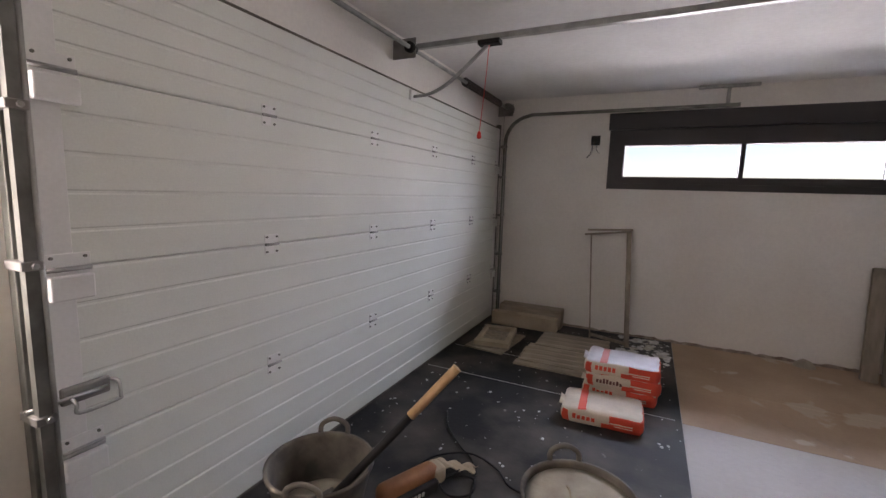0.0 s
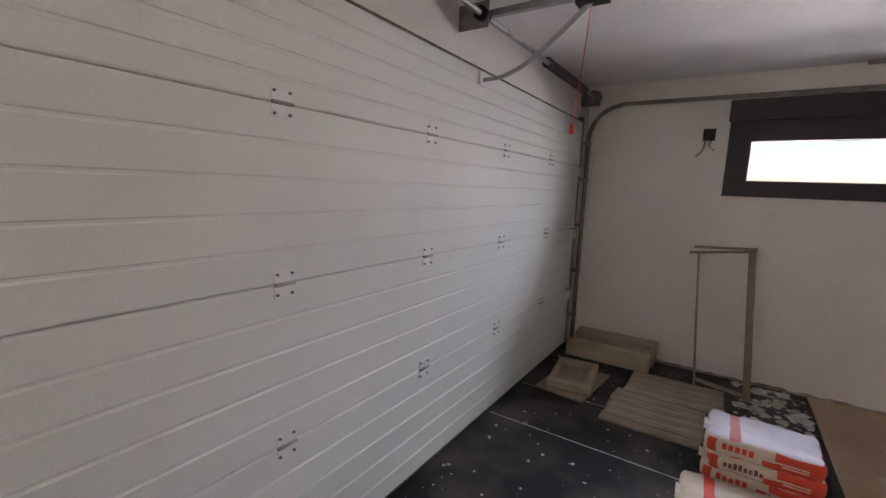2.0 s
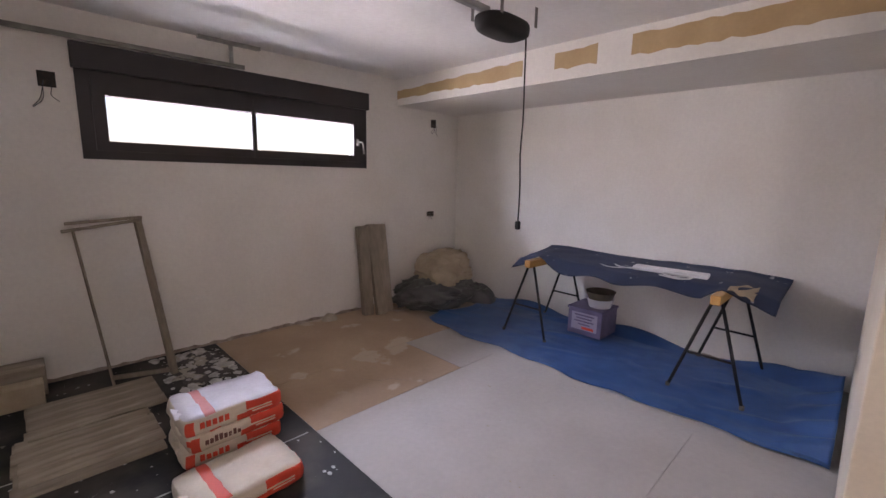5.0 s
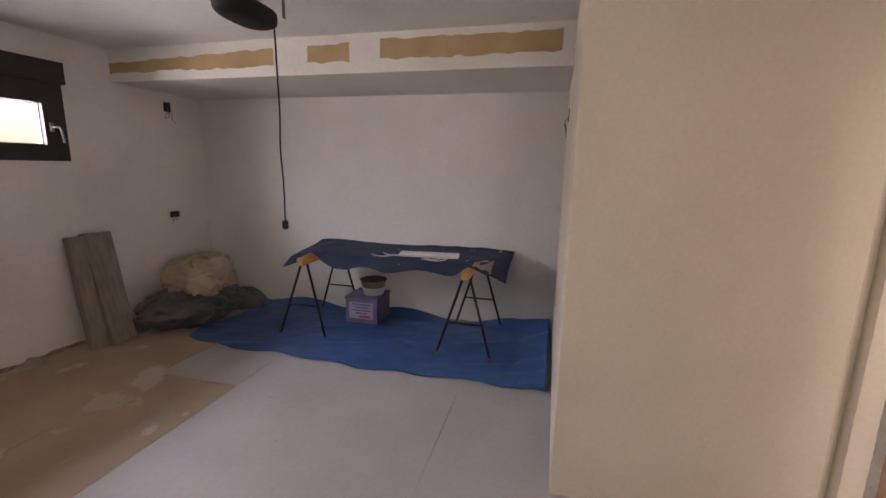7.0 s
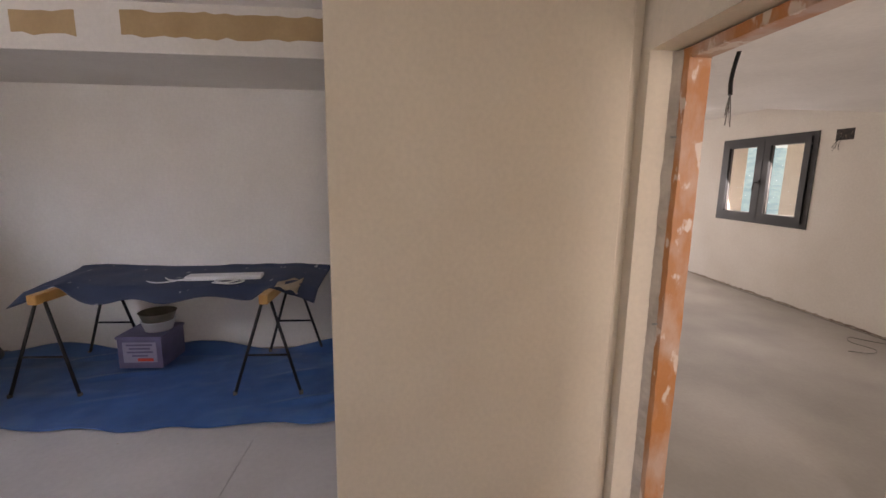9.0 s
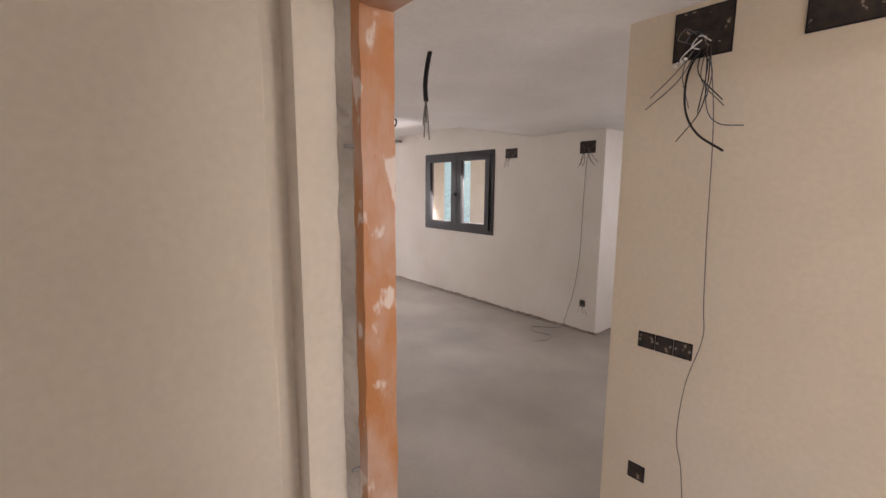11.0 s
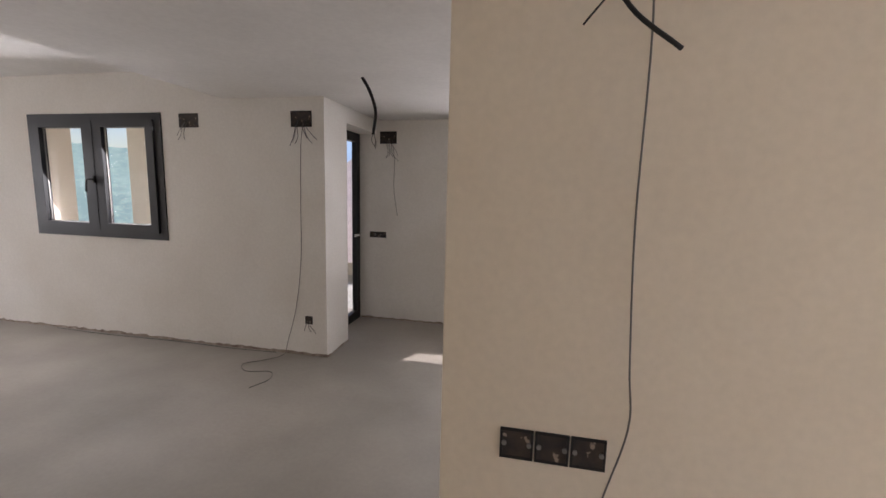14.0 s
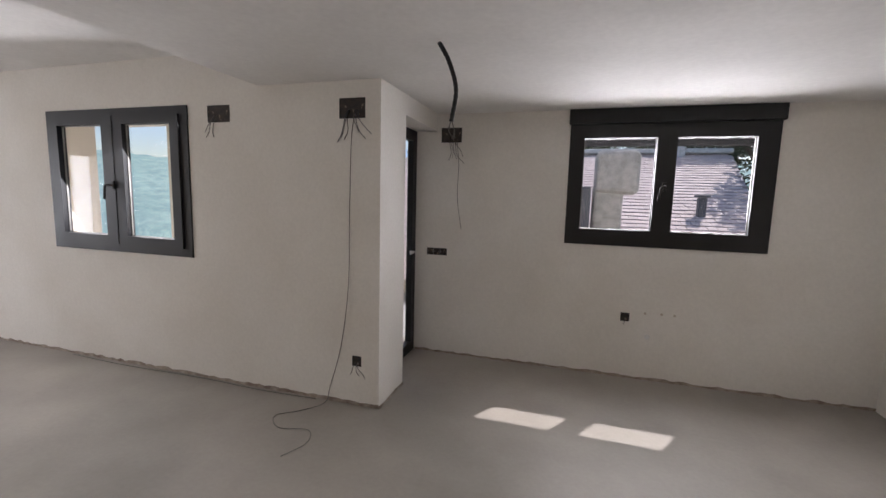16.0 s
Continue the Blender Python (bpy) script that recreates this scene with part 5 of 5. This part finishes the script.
# ---- outdoors ----
def ground_z(x, y):
    r = math.hypot(x - 4, y + 1)
    a = math.atan2(y + 1, x - 4)
    low = -3.2 if r < 14 else -3.2 - 16 * min(1, (r - 14) / 90)
    rise = max(0.0, r - 170)
    slope = 0.17 + 0.05 * math.sin(a * 3 + 1.0) + 0.03 * math.sin(a * 7)
    slope *= 0.12 + 0.88 * min(1.0, max(0.0, 0.55 - math.sin(a)))
    return low + min(rise * slope * 1.25, 46 + 8 * math.sin(a * 4 + 2))


def terrain(r_list, seg, lump):
    bm = bmesh.new()
    rows = []
    for r in r_list:
        row = []
        for k in range(seg):
            a = 2 * math.pi * k / seg
            x, y = 4 + r * math.cos(a), -1 + r * math.sin(a)
            z = ground_z(x, y)
            if lump and r > 40:
                s = min(1.0, r / 200)
                z += s * (3 * abs(noise.noise(Vector((x / 9, y / 9, 0)))) + 3 * abs(noise.noise(Vector((x / 22, y / 22, 3)))) + 9 * noise.noise(Vector((x / 90, y / 90, 5))))
            row.append(bm.verts.new((x, y, z)))
        rows.append(row)
    for a, b in zip(rows, rows[1:]):
        for k in range(seg):
            bm.faces.new((a[k], a[(k + 1) % seg], b[(k + 1) % seg], b[k])).smooth = True
    bm.faces.new(rows[0][::-1])
    return bm


radii = [1.0, 8.0, 14.0] + [14.0 * 1.035 ** k for k in range(1, 142)]
solid("ground", terrain([r for r in radii if r < 60], 120, False), GROUND, "dry grassy slope around the house", "ground", "structure")
solid("backdrop_woods", terrain([r for r in radii if r >= 52], 620, True), FOREST, "wooded hillsides with distance haze painted as a bluish glow", "woods", "structure")
bm = bmesh.new()
rows = [[bm.verts.new((4 + r * math.cos(2 * math.pi * k / 160), -1 + r * math.sin(2 * math.pi * k / 160),
         (f * (0.1 + 0.9 * min(1.0, max(0.0, 0.55 - math.sin(2 * math.pi * k / 160)))) * (190 + 60 * math.sin(2 * math.pi * k / 160 * 5 + 1.2) + 60 * noise.noise(Vector((k / 9, 0, 0))))) - 20)) for k in range(160)] for r, f in ((2000, 0.0), (2300, 1.0), (2600, 1.02))]
for a, b in zip(rows, rows[1:]):
    for k in range(160):
        bm.faces.new((a[k], a[(k + 1) % 160], b[(k + 1) % 160], b[k])).smooth = True
solid("backdrop_hills", bm, HILL, "ridge of far hills, tinted and glowing blue as haze", "hills", "structure")

house = thing("neighbour_house", "neighbouring house with a pinkish tiled roof and stone chimney", "house", (0, 0, 0))
RIDGE_Y, EAVE_Y, RZ, EZ = -14.0, -7.4, 2.85, 0.30
part("wall", cuboid((0.6, -18.5, -4.0), (8.0, -7.9, 0.30)), STUCCO, house)


def roof_z(y):
    return EZ + (RZ - EZ) * (EAVE_Y - y) / (EAVE_Y - RIDGE_Y)


def rake(y):
    return 0.45 - 1.0 * (EAVE_Y - y) / (EAVE_Y - RIDGE_Y)


bm = bmesh.new()
for y0, y1, s in ((EAVE_Y, RIDGE_Y, 1),):
    vs = [bm.verts.new(p) for p in ((rake(y0), y0, EZ - 0.06), (8.3, y0, EZ - 0.06), (8.3, y1, RZ - 0.06), (rake(y1), y1, RZ - 0.06), (8.3, -20.5, EZ - 0.06), (rake(y1), -20.5, EZ - 0.06))]
    bm.faces.new(vs[:4])
    bm.faces.new((vs[3], vs[2], vs[4], vs[5]))
roof = part("roof", bm, ROOFTILE, house)
tile_me = mesh_of("tile", cuboid((-0.078, -0.11, 0.0), (0.078, 0.11, 0.022), 0.006, 1), ROOFTILE)
pitch = math.degrees(math.atan2(RZ - EZ, RIDGE_Y - EAVE_Y))
rows_n = 40
rnd = random.Random(77)
made = 0
rest = bmesh.new()
for j in range(rows_n):
    y = EAVE_Y - (j + 0.5) * (EAVE_Y - RIDGE_Y) / rows_n
    x = rake(y) + 0.09 + (0.08 if j % 2 else 0)
    while x < 4.6:
        m = Matrix.Translation((x, y, roof_z(y) - 0.035 + rnd.uniform(0, 0.008))) @ pose(0, 0, 0, pitch + 5, rnd.uniform(-1, 1), rnd.uniform(-1, 1))
        if made < 300 and -12.5 < y < -8.6 and x < 3.4:
            t = new("tile", tile_me)
            t.parent = roof
            t.matrix_local = m
            made += 1
        else:
            box(rest, (-0.078, -0.11, 0.0), (0.078, 0.11, 0.022), m)
        x += 0.16
part("roof_tiles", rest, ROOFTILE, house)["kind"] = "stuff"
part("ridge", cuboid((rake(RIDGE_Y), RIDGE_Y - 0.14, RZ - 0.02), (8.3, RIDGE_Y + 0.16, RZ + 0.10), 0.04), CHALK, house, "pale mortared ridge")
stack = cuboid((-0.10, -0.20, -1.0), (0.31, 0.20, 1.72), 0.05, 3)
cap = cuboid((-0.30, -0.26, 1.62), (0.30, 0.26, 2.20), 0.07, 3)
for v in cap.verts:
    if v.co.z > 2.0:
        v.co.z += 0.05 * (1 - (v.co.x / 0.3) ** 2)
    elif v.co.x < 0 and v.co.z < 1.8:
        v.co.z -= 0.35 * (v.co.x + 0.30)
for b in (stack, cap):
    bmesh.ops.subdivide_edges(b, edges=b.edges[:], cuts=3, use_grid_fill=True)
    for v in b.verts:
        v.co += v.co.normalized() * 0.012 * noise.noise(v.co * 14)
chim = part("chimney", stack, STONE, house, "rough stone chimney with a wide rounded head")
chimney_head = part("chimney_head", cap, STONE, house)
chimney_head.matrix_world = pose(2.65, -8.1, 0.05)
chim.matrix_world = pose(2.65, -8.1, 0.05)
part("flashing", cuboid((3.0, -8.6, 0.2), (3.9, -7.6, 1.75), 0.02), SLATE, house, "dark slate-clad dormer side")
part("vent", cuboid((0.92, -10.2, 1.2), (1.06, -10.05, 1.66), 0.02), SLATE, house, "small dark roof vent")
part("vent_cap", cuboid((0.88, -10.24, 1.66), (1.10, -10.0, 1.70), 0.01), SLATE, house)
part("ridge_chimney", cuboid((0.55, -14.2, 2.6), (1.05, -13.8, 3.35), 0.03), CHALK, house, "small pale ridge chimney")


def tree(x, y, z, h, r, material, seed, n, leaf, label):
    rnd = random.Random(seed)
    t = thing("tree", label, "tree", (x, y, z))
    part("trunk", tube([(0, 0, 0), (0.1, 0.05, h * 0.35), (0.05, -0.05, h * 0.7), (0, 0, h * 0.9)], 0.16, 8, 0.03), BARK, t)
    centres = []
    for k in range(16):
        a, q = rnd.uniform(0, 6.28), rnd.uniform(0.35, 1.0)
        e = Vector((r * 0.8 * q * math.cos(a), r * 0.8 * q * math.sin(a), h * rnd.uniform(0.38, 0.97)))
        centres.append((e, r * rnd.uniform(0.28, 0.5)))
        part("limb", tube([(0, 0, max(0.3, e.z - h * 0.2)), tuple(e * 0.6 + Vector((0, 0, e.z * 0.36))), tuple(e)], 0.05, 5, 0.01), BARK, t)
    vs, fs = [], []
    for _ in range(n):
        c, cr = rnd.choice(centres)
        d = Vector((rnd.gauss(0, 1), rnd.gauss(0, 1), rnd.gauss(0, 0.8))).normalized() * cr * rnd.uniform(0.3, 1.1) ** 0.6
        p = c + d
        a = Vector((rnd.uniform(-1, 1), rnd.uniform(-1, 1), rnd.uniform(-1, 1))).normalized()
        b = a.orthogonal().normalized()
        l = leaf * rnd.uniform(0.6, 1.3)
        i = len(vs)
        vs += [p - a * l, p + b * l * 0.4, p + a * l, p - b * l * 0.4]
        fs.append((i, i + 1, i + 2, i + 3))
    me = bpy.data.meshes.new("crown")
    me.from_pydata([tuple(v) for v in vs], [], fs)
    me.materials.append(material)
    crown = new("crown", me)
    crown.parent = t
    return t


tree(4.6, -24, -3.5, 9.0, 2.6, LEAF, 1, 9000, 0.12, "leafy green tree behind the tiled roof")
tree(1.6, -22, -3.5, 9.6, 2.8, LEAF, 2, 9000, 0.12, "leafy green tree behind the tiled roof")
tree(-1.7, -14.5, -3.2, 9.0, 2.3, PINE, 3, 12000, 0.10, "dark pine tree beside the tiled roof")
tree(-1.0, -19, -3.2, 10.5, 2.6, PINE, 4, 10000, 0.11, "dark pine tree beside the tiled roof")
tree(-2.4, -10.5, -3.2, 6.0, 1.8, PINE, 6, 8000, 0.09, "dark pine tree beside the tiled roof")
# Unseen canopy, added to keep sun off the living room window and floor
solid("terrace_canopy", cuboid((4.79, -7.45, 2.7), (11.9, UY - 0.372, 2.84), 0.01), STUCCO, "plain stucco canopy added out of view to block the sun", "canopy", "structure")
solid("terrace_floor", cuboid((4.8, -10.0, -0.30), (13.5, UY - 0.372, -0.10)), CHALK, "pale paved terrace behind the house", "terrace", "structure")
post = thing("terrace_column", "square cream stucco column on the terrace edge", "column", (9.74, -7.26, -0.1), kind="structure")
part("shaft", cuboid((-0.33, -0.16, 0.06), (0.33, 0.16, 2.80), 0.012), STUCCO, post)
part("plinth", cuboid((-0.36, -0.19, 0.0), (0.36, 0.19, 0.06), 0.008), STUCCO, post)
